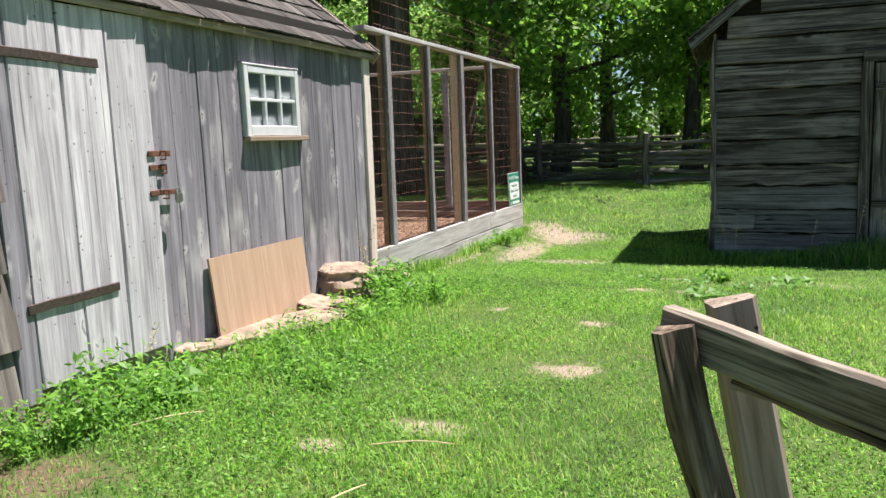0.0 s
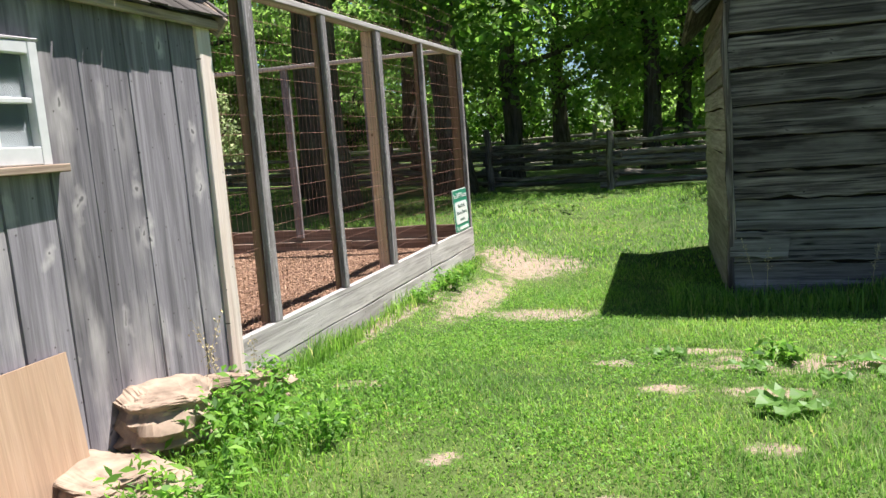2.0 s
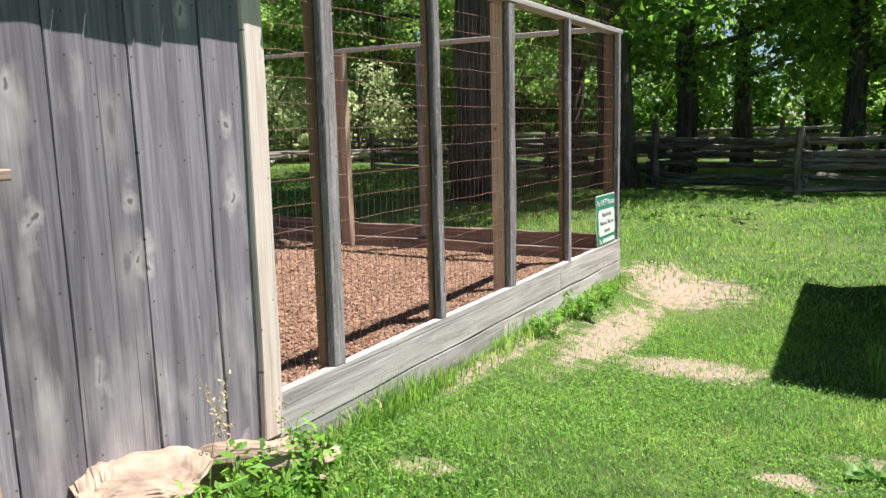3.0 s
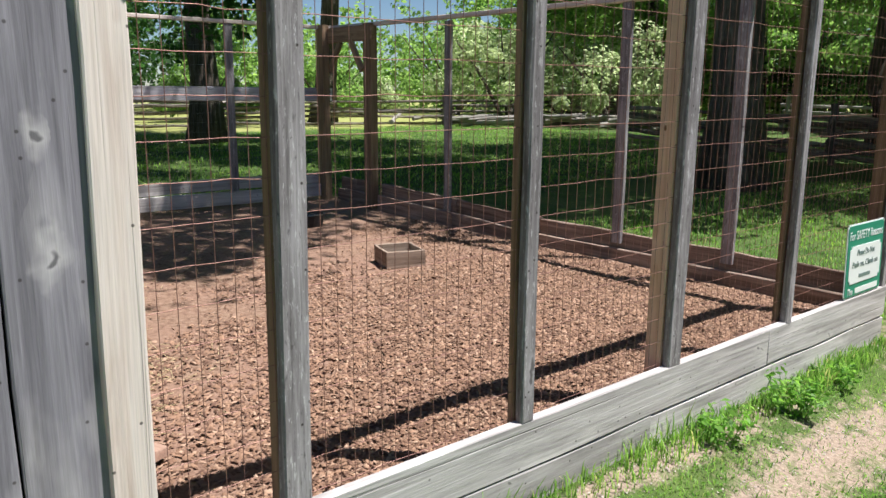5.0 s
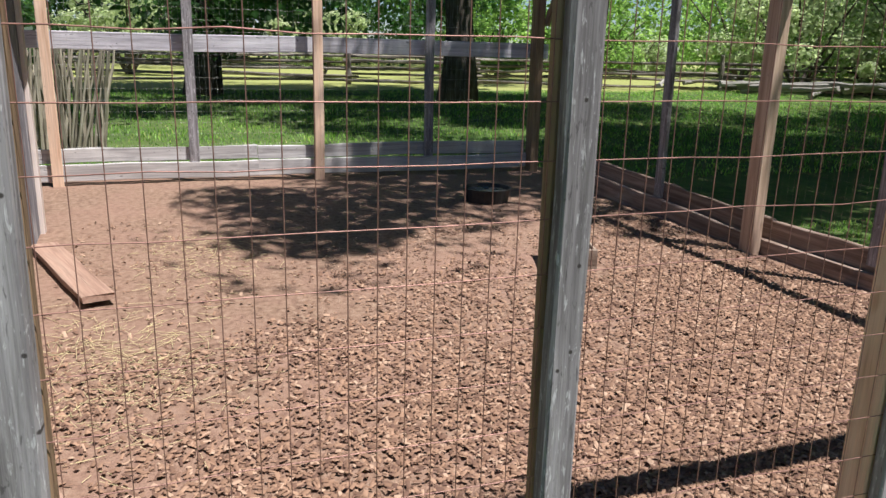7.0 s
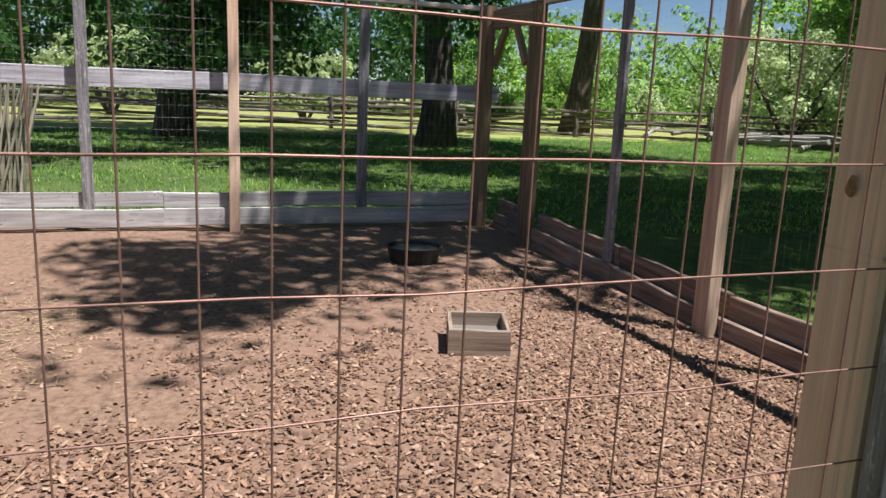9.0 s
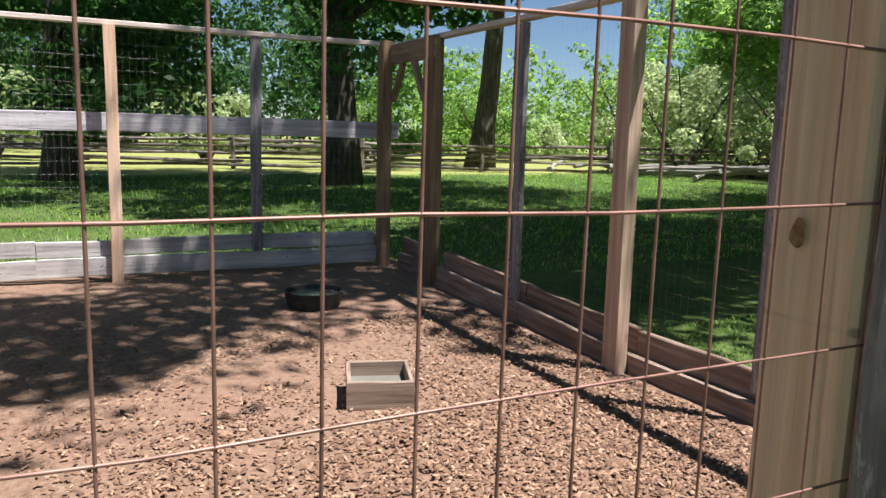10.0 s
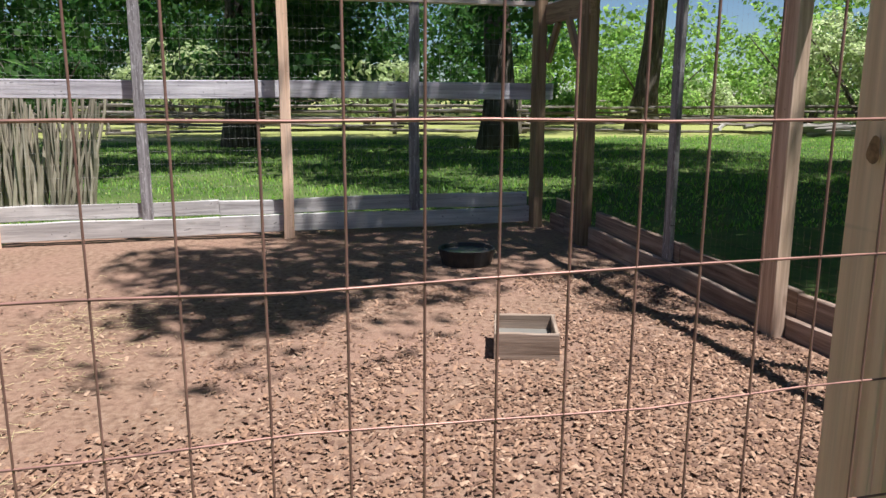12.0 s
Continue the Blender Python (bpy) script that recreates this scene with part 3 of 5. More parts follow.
def build_side_fence():
    f = thing("pen_fence", "far side fence of the pen with stepped kick boards", "fence", "turkey pen fences")
    # Boards turned from the sun, in the material with shade painted in.
    step_boards(f, (-0.06, Y_SIDE), (-2.9, Y_SIDE), (0, -1), (0.35, 0.355), SIDE_BOARD)
    step_boards(f, (-2.904, Y_SIDE), (-5.35, Y_SIDE), (0, -1), (0.355, 0.43), SIDE_BOARD)
    step_boards(f, (-5.58, Y_SIDE), (-6.2, Y_SIDE), (0, -1), (0.43, 0.43), SIDE_BOARD)
    for x, mat, inside in ((-1.06, BATTEN, 0), (-2.03, BATTEN, 0), (-2.95, AGED_PINE, 1), (-4.16, BATTEN, 0)):
        y = Y_SIDE - (0.13 if inside else 0.045)
        board("post", (x, y, 0.1 if inside else 0.27), (x, y, TOP + 0.05), 0.115 if inside else 0.089, 0.085 if inside else 0.038, mat, f, (1, 0, 0), "pine post" if inside else "grey post", 0.004, 4)
    board("top_rail", (-0.1, Y_SIDE - 0.03, TOP + 0.06), (-6.35, Y_SIDE - 0.03, TOP + 0.10), 0.089, 0.038, PINE_TRIM, f, (0, 1, 0))
    wire_panel(f, (-0.1, Y_SIDE - 0.02), (-5.4, Y_SIDE - 0.02), 0.3, TOP + 0.05, 0.0003, 0.0508, 0.1016, WIRE)
    # doorway at the far corner
    g = thing("pen_doorway", "timber doorway frame with corner braces in the pen", "doorway")
    board("jamb", (-6.27, 4.26, 0.05), (-6.27, 4.26, TOP + 0.12), 0.14, 0.09, POST_BROWN, g, (1, 0, 0), "", 0.005, 4)
    board("jamb", (-5.47, Y_SIDE - 0.08, 0.05), (-5.47, Y_SIDE - 0.08, TOP + 0.10), 0.14, 0.10, POST_BROWN, g, (1, 0, 0), "", 0.005, 4)
    board("header", (-6.33, 4.30, TOP + 0.0), (-5.38, Y_SIDE - 0.10, TOP + 0.0), 0.17, 0.05, POST_BROWN, g, (0, 0, 1), "", 0.005, 4)
    for x0, x1 in ((-6.2, -5.98), (-5.54, -5.76)):
        board("brace", (x0, Y_SIDE - 0.14, 1.68), (x1, Y_SIDE - 0.14, 2.0), 0.07, 0.04, POST_BROWN, g, (1, 0, 0.6))
    return f


build_back_fence()
build_side_fence()


# ---- the coop ----
WX, WZ0, ROOF0 = -0.012, 0.10, 1.95   # face of its front wall, sill height, top of the wall
PITCH = 0.80


def build_coop():
    c = thing("chicken_coop", "weathered grey board coop with shingled roof", "coop")
    # Near-black sheet that paints the shade between the front boards.
    wall = hang("front_wall", board_mesh(6.4, 2.0, 0.03, seed=1), GAP_SHADE, c, "", Matrix.Translation((WX - 0.06, -3.29, 1.05)) @ Matrix.Rotation(radians(90), 4, "Z") @ Matrix.Rotation(radians(90), 4, "X"))
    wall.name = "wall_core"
    fw = part("front_wall", bmesh.new(), None, c)
    edges = [-2.415, -2.24, -2.02, -1.84, -1.64, -1.25, -1.03, -0.82, -0.545, -0.255, -0.035]
    for y0, y1 in zip(edges, edges[1:]):
        ym, w = (y0 + y1) / 2, y1 - y0 - 0.005
        x = WX - 0.0125 + rng.uniform(-0.003, 0.003)
        if -1.64 < ym < -1.03:
            board("wall_board", (x, ym, WZ0), (x, ym, 1.235), w, 0.025, GREY_BOARD, fw, (0, 1, 0), "", 0.003, 4)
            board("wall_board", (x, ym, 1.71), (x, ym, ROOF0), w, 0.025, GREY_BOARD, fw, (0, 1, 0), "", 0.003, 2)
        else:
            board("wall_board", (x, ym, WZ0), (x, ym, ROOF0), w, 0.025, GREY_BOARD, fw, (0, 1, 0), "", 0.003, 5)
    board("corner_trim", (-0.006, -0.040, 0.16), (-0.008, -0.012, 1.87), 0.10, 0.038, PINE_TRIM, c, (0, 1, 0), "cream pine corner trim", 0.004, 5)
    # side wall towards the pen
    sw = part("side_wall", bmesh.new(), None, c)
    x = -0.06
    while x > -4.55:
        w = rng.uniform(0.18, 0.28)
        top = ROOF0 + PITCH * min(-x, 4.6 + x) - 0.05
        y = -0.058 + 0.045 * (x - w / 2)
        board("wall_board", (x - w / 2, y, WZ0), (x - w / 2, y, max(1.9, top)), w - 0.006, 0.025, GREY_BOARD, sw, (1, 0.045, 0), "", 0.003, 4)
        x -= w
    board("corner_trim", (-4.64, -0.24, 0.1), (-4.64, -0.24, 2.0), 0.11, 0.03, PINE_TRIM, c, (1, 0.045, 0), "", 0.004, 4)
    board("corner_trim", (-4.71, -0.30, 0.1), (-4.71, -0.30, 2.0), 0.12, 0.03, PINE_TRIM, c, (0, 1, 0), "", 0.004, 4)
    # the rest of its walls, out of sight
    for a, b, h in (((-4.65, -0.3), (-4.65, -6.5), 2.0), ((-0.1, -6.5), (-4.65, -6.5), 2.0)):
        d = Vector((*b, 0)) - Vector((*a, 0))
        board("wall_core", (*a, 1.05), (*b, 1.05), h, 0.04, OLD_DARK, c, (0, 0, 1))
    # door of three planks on strap hinges
    door = part("door", bmesh.new(), None, c, "bleached plank door on iron strap hinges")
    for y0, y1 in ((-3.215, -2.955), (-2.95, -2.69), (-2.685, -2.42)):
        board("door_board", (WX + 0.012, (y0 + y1) / 2, 0.20), (WX + 0.012, (y0 + y1) / 2, 1.855), y1 - y0 - 0.006, 0.026, PALE_BOARD, door, (0, 1, 0), "", 0.004, 5)
    for z, sl in ((1.62, -0.01), (0.555, 0.012)):
        board("strap_hinge", (WX + 0.030, -3.25, z), (WX + 0.030, -2.745, z + sl), 0.042, 0.010, IRON, door, (0, 0, 1), "dark iron strap hinge", 0.003, 4)
    board("door_jamb", (WX, -3.27, 0.15), (WX, -3.27, 1.90), 0.10, 0.05, GREY_BOARD, c, (0, 1, 0))
    board("sill_beam", (WX - 0.035, -6.4, 0.075), (WX - 0.035, -0.1, 0.075), 0.26, 0.06, GATE_POST, c, (0, 0, 1), "brown mud-stained sill beam", 0.008, 9, 0.006)
    # hasps and padlock
    for z, w in ((1.185, 0.13), (1.115, 0.10), (0.985, 0.15)):
        h = part("hasp", bmesh.new(), None, door)
        board("hasp_plate", (WX + 0.03, -2.45 - w * 0.2, z), (WX + 0.03, -2.45 + w, z), 0.028, 0.008, RUST, h, (0, 0, 1), "rusted iron hasp", 0.002, 2)
        bm = bmesh.new()
        tube(bm, [(WX + 0.03, -2.39, z + 0.012), (WX + 0.065, -2.39, z + 0.012), (WX + 0.065, -2.39, z - 0.03), (WX + 0.03, -2.39, z - 0.03)], [0.005] * 4, 6)
        part("staple", bm, RUST, h)
    bm = bmesh.new()
    bmesh.ops.create_cube(bm, size=1, matrix=Matrix.Translation((WX + 0.075, -2.33, 0.955)) @ Matrix.Diagonal((0.022, 0.045, 0.05, 1)))
    bmesh.ops.bevel(bm, geom=bm.edges[:], offset=0.005, segments=2, affect="EDGES")
    lock = part("padlock", bm, STEEL, door, "steel padlock")
    bm = bmesh.new()
    tube(bm, [(WX + 0.075, -2.33 + 0.014 * math.cos(a), 0.98 + 0.03 * math.sin(a)) for a in np.linspace(0, math.pi, 8)], [0.004] * 8, 6)
    part("shackle", bm, STEEL, lock)
    # wooden shingles beside the door
    sh = part("shingle_wall", bmesh.new(), None, c, "wall clad in curling wood shingles")
    for row, z in enumerate((0.12, 0.42, 0.72, 1.02, 1.32, 1.62)):
        y = -3.33 + 0.03 * (row % 2)
        while y > -5.4:
            w = rng.uniform(0.1, 0.2)
            lean = rng.uniform(0.0, 0.02)
            board("shingle", (WX + 0.03 + lean, y - w / 2, z + rng.uniform(-0.015, 0.015)), (WX - 0.005, y - w / 2, z + 0.36), w - 0.008, 0.014, SHINGLE, sh, (0, 1, 0), "", 0.003, 1)
            y -= w
    # window
    win = part("window", bmesh.new(), None, c, "white six-pane window")
    ya, yb, za, zb = -1.63, -1.035, 1.265, 1.69
    xw = WX + 0.008
    for a, b in (((ya + 0.022, za), (ya + 0.022, zb)), ((yb - 0.022, za), (yb - 0.022, zb))):
        board("frame", (xw, *a), (xw, *b), 0.045, 0.045, WHITE_PAINT, win, (0, 1, 0), "", 0.004, 2, 0.0008)
    board("frame", (xw, ya + 0.045, zb - 0.022), (xw, yb - 0.045, zb - 0.022), 0.044, 0.043, WHITE_PAINT, win, (0, 0, 1), "", 0.004, 2, 0.0008)
    board("frame", (xw, ya + 0.045, za + 0.032), (xw, yb - 0.045, za + 0.032), 0.064, 0.043, WHITE_PAINT, win, (0, 0, 1), "", 0.004, 2, 0.0008)
    board("drip_cap", (xw + 0.002, ya - 0.008, zb + 0.007), (xw + 0.002, yb + 0.008, zb + 0.007), 0.044, 0.012, PALE_BOARD, win, (1, 0, 0))
    board("sill", (xw + 0.012, ya - 0.01, za - 0.016), (xw + 0.012, yb + 0.05, za - 0.016), 0.07, 0.03, TROUGH_WOOD, win, (1, 0, 0), "bare wooden sill", 0.004, 2)
    yi, yj, zi, zj = ya + 0.045, yb - 0.045, za + 0.064, zb - 0.044
    for k in (1, 2):
        y = yi + (yj - yi) * k / 3
        board("muntin", (xw + 0.004, y, zi), (xw + 0.004, y, zj), 0.02, 0.03, WHITE_PAINT, win, (0, 1, 0), "", 0.003, 2, 0.0005)
    zm = (zi + zj) / 2
    for k in range(3):
        y0, y1 = yi + (yj - yi) * k / 3 + 0.01, yi + (yj - yi) * (k + 1) / 3 - 0.01
        board("muntin", (xw + 0.004, y0, zm), (xw + 0.004, y1, zm), 0.02, 0.03, WHITE_PAINT, win, (0, 0, 1), "", 0.003, 1, 0.0005)
        for z0, z1 in ((zi, zm - 0.01), (zm + 0.01, zj)):
            pane = board("pane", (xw - 0.006, y0, (z0 + z1) / 2), (xw - 0.006, y1, (z0 + z1) / 2), z1 - z0, 0.003, GLASS, win, (0, 0, 1), "", 0.0005, 1, 0)
            pane.visible_shadow = False
    board("backing", (xw - 0.014, yi, (zi + zj) / 2), (xw - 0.014, yj, (zi + zj) / 2), zj - zi, 0.006, CURTAIN, win, (0, 0, 1), "grey screen behind the panes", 0.001, 2, 0)
    # roof
    roof = part("roof", bmesh.new(), None, c, "roof of dark curling wood shingles")
    run = 2.35
    ln = run * math.hypot(1, PITCH)
    up = Vector((-1, 0, PITCH)).normalized()
    nrm = Vector((PITCH, 0, 1)).normalized()
    e0 = Vector((0.022, 0, 1.885))
    for sgn in (1, -1):
        s = Vector((sgn, 1, 1))
        base = e0 if sgn > 0 else Vector((-4.75, 0, 1.885))
        u = Vector((-sgn, 0, PITCH)).normalized()
        p = base + u * ln / 2
        board("roof_deck", (p.x, -6.8, p.z), (p.x, 0.07, p.z), ln, 0.025, OLD_DARK, roof, u)
    board("eave_board", (0.026, -6.8, 1.887), (0.026, 0.075, 1.872), 0.042, 0.026, GATE_POST, roof, (0, 0, 1), "brown rough-sawn eave board", 0.004, 6, 0.004)
    for z_off, x_off in ((0.0, 0.085), (0.035, 0.11)):
        board("rake_board", e0 + Vector((0.03, x_off, -0.03 + z_off)), e0 + up * ln + Vector((0, x_off, 0.02 + z_off)), 0.10 - z_off, 0.022, GATE_POST if z_off == 0 else SHINGLE, roof, nrm, "", 0.004, 5)
    for row in range(14):
        s = row * 0.19
        y = 0.10 - 0.05 * (row % 2)
        while y > (-5.2 if row < 5 else -3.0):
            w = rng.uniform(0.09, 0.19)
            p = e0 + up * (s - 0.02 + (rng.uniform(-0.012, 0.012) if row else 0.008 * math.sin(y * 4.0))) + nrm * (0.036 + rng.uniform(0, 0.012))
            q = e0 + up * (s + 0.26) + nrm * 0.018
            board("shingle", (p.x, y - w / 2, p.z), (q.x, y - w / 2, q.z), w - 0.003, 0.012, ROOF_SHINGLE, roof, (0, 1, 0), "", 0.003, 1)
            y -= w
    return c


build_coop()


def build_plywood():
    p = board("plywood_sheet", (0.058, -1.592, 0.09), (0.010, -1.592, 0.588), 0.975, 0.014, PLYWOOD, None, (0, 1, 0.008), "", 0.001, 3, 0.001)
    tagged(p, "tan plywood sheet leaning against the coop wall", "plywood sheet")


build_plywood()


def rock(name, at, size, seed, label):
    r = np.random.default_rng(seed)
    bm = bmesh.new()
    bmesh.ops.create_icosphere(bm, subdivisions=5, radius=0.5)
    off = Vector(r.uniform(-50, 50, 3))
    for v in bm.verts:
        p = v.co.copy()
        p = Vector([math.copysign(abs(x * 2) ** 0.45, x) * 0.5 for x in p])
        n = noise.noise(p * 1.7 + off) * 0.46 + abs(noise.noise(p * 5 + off)) * 0.14 + noise.noise(p * 13 + off) * 0.05 + noise.noise(p * 31 + off) * 0.02
        lay = 0.06 * math.sin(p.z * 19 + 3 * noise.noise(p * 2 + off))
        p *= 1 + n
        p.x += lay * p.x * 2
        p.y += lay * p.y * 2
        v.co = Vector((p.x * size[0], p.y * size[1], p.z * size[2]))
    ob = part(name, bm, STONE)
    ob.location = at
    ob.rotation_euler = (r.uniform(-0.08, 0.08), r.uniform(-0.08, 0.08), r.uniform(0, 6))
    return tagged(ob, label, "rock", "stones along the coop")


rock("stone", (0.10, -0.74, 0.20), (0.30, 0.36, 0.26), 1, "tan layered sandstone block by the coop")
rock("stone", (0.17, -1.13, 0.10), (0.34, 0.46, 0.17), 2, "flat tan sandstone slab in the grass")
rock("stone", (0.15, -1.68, 0.07), (0.34, 0.90, 0.15), 3, "flat tan sandstone slab in the grass")
rock("stone", (0.08, -2.25, 0.06), (0.18, 0.26, 0.20), 4, "small tan sandstone under the boards")
rock("stone", (0.07, -0.27, 0.13), (0.17, 0.52, 0.19), 5, "long tan sandstone under the corner trim")

# ---- the dark shed ----
SX, SY, SW, SD = 2.47, 3.11, 4.2, 3.0


def build_shed():
    s = thing("shed", "dark unpainted plank shed with gable roof", "shed")
    ridge = SX + SW / 2
    prof = [(SX - 0.24, 2.10), (SX + 0.22, 2.475), (ridge, 3.62)]
    slope = lambda x: float(np.interp(min(x, 2 * ridge - x), [p[0] for p in prof], [p[1] for p in prof])) - 0.05
    fw = part("front_wall", bmesh.new(), None, s)
    zs = [-0.24, 0.11, 0.35, 0.607, 0.826, 1.084, 1.323, 1.593, 1.844, 2.11, 2.34, 2.58, 2.82, 3.06, 3.3, 3.5]
    for z0, z1 in zip(zs, zs[1:]):
        lo = SX
        if z1 > slope(SX):
            lo = SX + (z1 - slope(SX)) / 0.76
        hi = 3.83 if z0 < 1.8 else 2 * ridge - lo
        if hi - lo < 0.2:
            continue
        # Low boards take the paler siding with bounced light in its colour.
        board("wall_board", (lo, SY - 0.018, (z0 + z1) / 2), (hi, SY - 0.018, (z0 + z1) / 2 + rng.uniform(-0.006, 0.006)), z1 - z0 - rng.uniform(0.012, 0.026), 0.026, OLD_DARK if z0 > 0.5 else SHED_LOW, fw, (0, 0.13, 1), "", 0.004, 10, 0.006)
        if z0 < 1.8:
            board("wall_board", (5.15, SY - 0.018, (z0 + z1) / 2), (SX + SW, SY - 0.018, (z0 + z1) / 2), z1 - z0 - 0.012, 0.026, OLD_DARK, fw, (0, 0.10, 1), "", 0.004, 6, 0.004)
    # Near-black sheet again: the dark of the lap gaps is painted.
    board("wall_core", (SX + 0.03, SY + 0.04, 1.1), (SX + SW - 0.03, SY + 0.04, 1.1), 2.1, 0.04, GAP_SHADE, s, (0, 0, 1))
    board("door_post", (3.88, SY - 0.05, -0.2), (3.88, SY - 0.05, 1.80), 0.10, 0.06, OLD_DARK, s, (1, 0, 0), "", 0.006, 5, 0.005)
    board("lintel", (3.84, SY - 0.045, 1.85), (5.2, SY - 0.045, 1.85), 0.1, 0.05, OLD_DARK, s, (0, 0, 1))
    d = part("door", bmesh.new(), None, s, "dark plank door with a bar")
    for k in range(4):
        board("door_board", (4.07 + k * 0.27, SY - 0.03, -0.1), (4.07 + k * 0.27, SY - 0.03, 1.78), 0.25, 0.028, OLD_DARK, d, (1, 0, 0), "", 0.004, 4)
    for z in (0.42, 1.55):
        board("door_bar", (3.95, SY - 0.058, z), (5.0, SY - 0.058, z), 0.09, 0.026, OLD_DARK, d, (0, 0, 1))
    # side towards the path, in lapped boards
    sw = part("side_wall", bmesh.new(), None, s)
    z = -0.2
    while z < 2.1:
        h = rng.uniform(0.13, 0.2)
        board("wall_board", (SX - 0.012, SY + 0.0, z + h / 2), (SX - 0.012, SY + SD, z + h / 2 + rng.uniform(-0.01, 0.01)), h - 0.01, 0.024, RAIL_PALE, sw, (0.12, 0, 1), "", 0.003, 6, 0.004)
        z += h
    board("corner_post", (SX - 0.005, SY - 0.012, -0.22), (SX - 0.005, SY - 0.012, 2.1), 0.05, 0.09, OLD_DARK, s, (1, 0, 0), "", 0.008, 7, 0.008)
    for a, b in (((SX + SW, SY), (SX + SW, SY + SD)), ((SX, SY + SD), (SX + SW, SY + SD))):
        board("wall_core", (*a, 1.1), (*b, 1.1), 2.2, 0.04, OLD_DARK, s, (0, 0, 1))
    # Gables share the near-black colour that paints shade behind the boards.
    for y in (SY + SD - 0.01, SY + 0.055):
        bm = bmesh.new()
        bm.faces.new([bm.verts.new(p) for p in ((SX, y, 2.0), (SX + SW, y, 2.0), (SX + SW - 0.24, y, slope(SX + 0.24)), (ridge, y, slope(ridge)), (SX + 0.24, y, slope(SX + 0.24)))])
        part("gable", bm, GAP_SHADE, s)
    roof = part("roof", bmesh.new(), None, s, "grey shingle roof")
    for sgn in (1, -1):
        for k, (p, q) in enumerate(zip(prof, prof[1:])):
            fx = lambda x: x if sgn > 0 else 2 * ridge - x
            base, end = Vector((fx(p[0]), 0, p[1])), Vector((fx(q[0]), 0, q[1]))
            u = (end - base).normalized()
            n = Vector((-u.z * sgn, 0, u.x * sgn)) * sgn
            ln = (end - base).length
            m = (base + end) / 2
            board("roof_deck", (m.x, SY - 0.16, m.z), (m.x, SY + SD + 0.12, m.z), ln + 0.02, 0.03, OLD_DARK, roof, u)
            board("rake_board", (base.x, SY - 0.15, base.z - 0.045), (end.x, SY - 0.15, end.z - 0.045), 0.07, 0.025, SHED_LOW, roof, (0, 0, 1))
            for row in range(int(ln / 0.18) + 1):
                y = SY - 0.18
                while y < SY + SD + 0.1 and sgn > 0 and (k == 0 or row < 4):
                    w = rng.uniform(0.12, 0.22)
                    up = Vector((0, 0, 1))
                    a = base + u * (row * 0.18 - 0.03) + up * 0.045
                    b = base + u * (row * 0.18 + 0.22) + up * 0.030
                    board("shingle", (a.x, y + w / 2, a.z), (b.x, y + w / 2, b.z), w - 0.008, 0.012, SHINGLE, roof, (0, 1, 0), "", 0.003, 1)
                    y += w
    board("patch_board", (SX - 0.01, SY - 0.05, 0.26), (SX + 0.40, SY - 0.05, 0.255), 0.20, 0.018, SHED_LOW, fw, (0, 0.1, 1), "pale grey patch board", 0.012, 5, 0.008)
    corner = Matrix.Translation((SX, SY, 0))
    s.matrix_world = corner @ Matrix.Rotation(radians(1.8), 4, "Z") @ corner.inverted()
    return s


build_shed()


# ---- the old gate corner at the start ----
def log(name, a, b, r0, r1, material, parent, seed, sides=7, label=""):
    """A split or rough-hewn pole."""
    r = np.random.default_rng(seed)
    a, b = Vector(a), Vector(b)
    n = 7
    pts, rad = [], []
    for i in range(n):
        t = i / (n - 1)
        pts.append(Vector((0, 0, 0)).lerp(Vector(((b - a).length, 0, 0)), t) + Vector((0, r.normal(0, r0 * 0.2), r.normal(0, r0 * 0.2))) * (0.3 if i in (0, n - 1) else 1))
        rad.append(r0 + (r1 - r0) * t + r.normal(0, r0 * 0.06))
    bm = bmesh.new()
    tube(bm, pts, rad, sides, 0.16, r)
    x = (b - a).normalized()
    z = x.cross(Vector((0.2, 0.9, 0.3))).normalized()
    m = Matrix((x, z.cross(x), z)).transposed().to_4x4()
    m.translation = a
    me = bpy.data.meshes.new(name)
    bm.to_mesh(me)
    bm.free()
    return hang(name, me, material, parent, label, m)


def build_gate_corner():
    g = thing("old_fence", "old weathered plank fence end with split post", "fence")
    log("split_post", (2.917, -4.180, -0.100), (2.694, -4.127, 0.849), 0.046, 0.040, GATE_WOOD, g, 11, 9, "split grey-brown post with a rotten top")
    board("post", (2.967, -4.029, -0.100), (2.779, -3.959, 0.867), 0.085, 0.07, GATE_POST, g, (1, 0.25, 0), "squared grey post", 0.006, 4, 0.003)
    board("rail", (2.678, -4.069, 0.836), (3.209, -4.368, 0.738), 0.085, 0.038, GATE_WOOD, g, (0, 0, 1), "split plank rail", 0.006, 5, 0.0016)
    d = Vector((0.004, 0.010, -0.058))
    board("rail_splinter", Vector((2.794, -4.134, 0.815)) + d, Vector((3.209, -4.368, 0.738)) + d, 0.022, 0.030, GATE_WOOD, g, (0, 0, 1), "", 0.005, 6, 0.0022)
    return g


build_gate_corner()


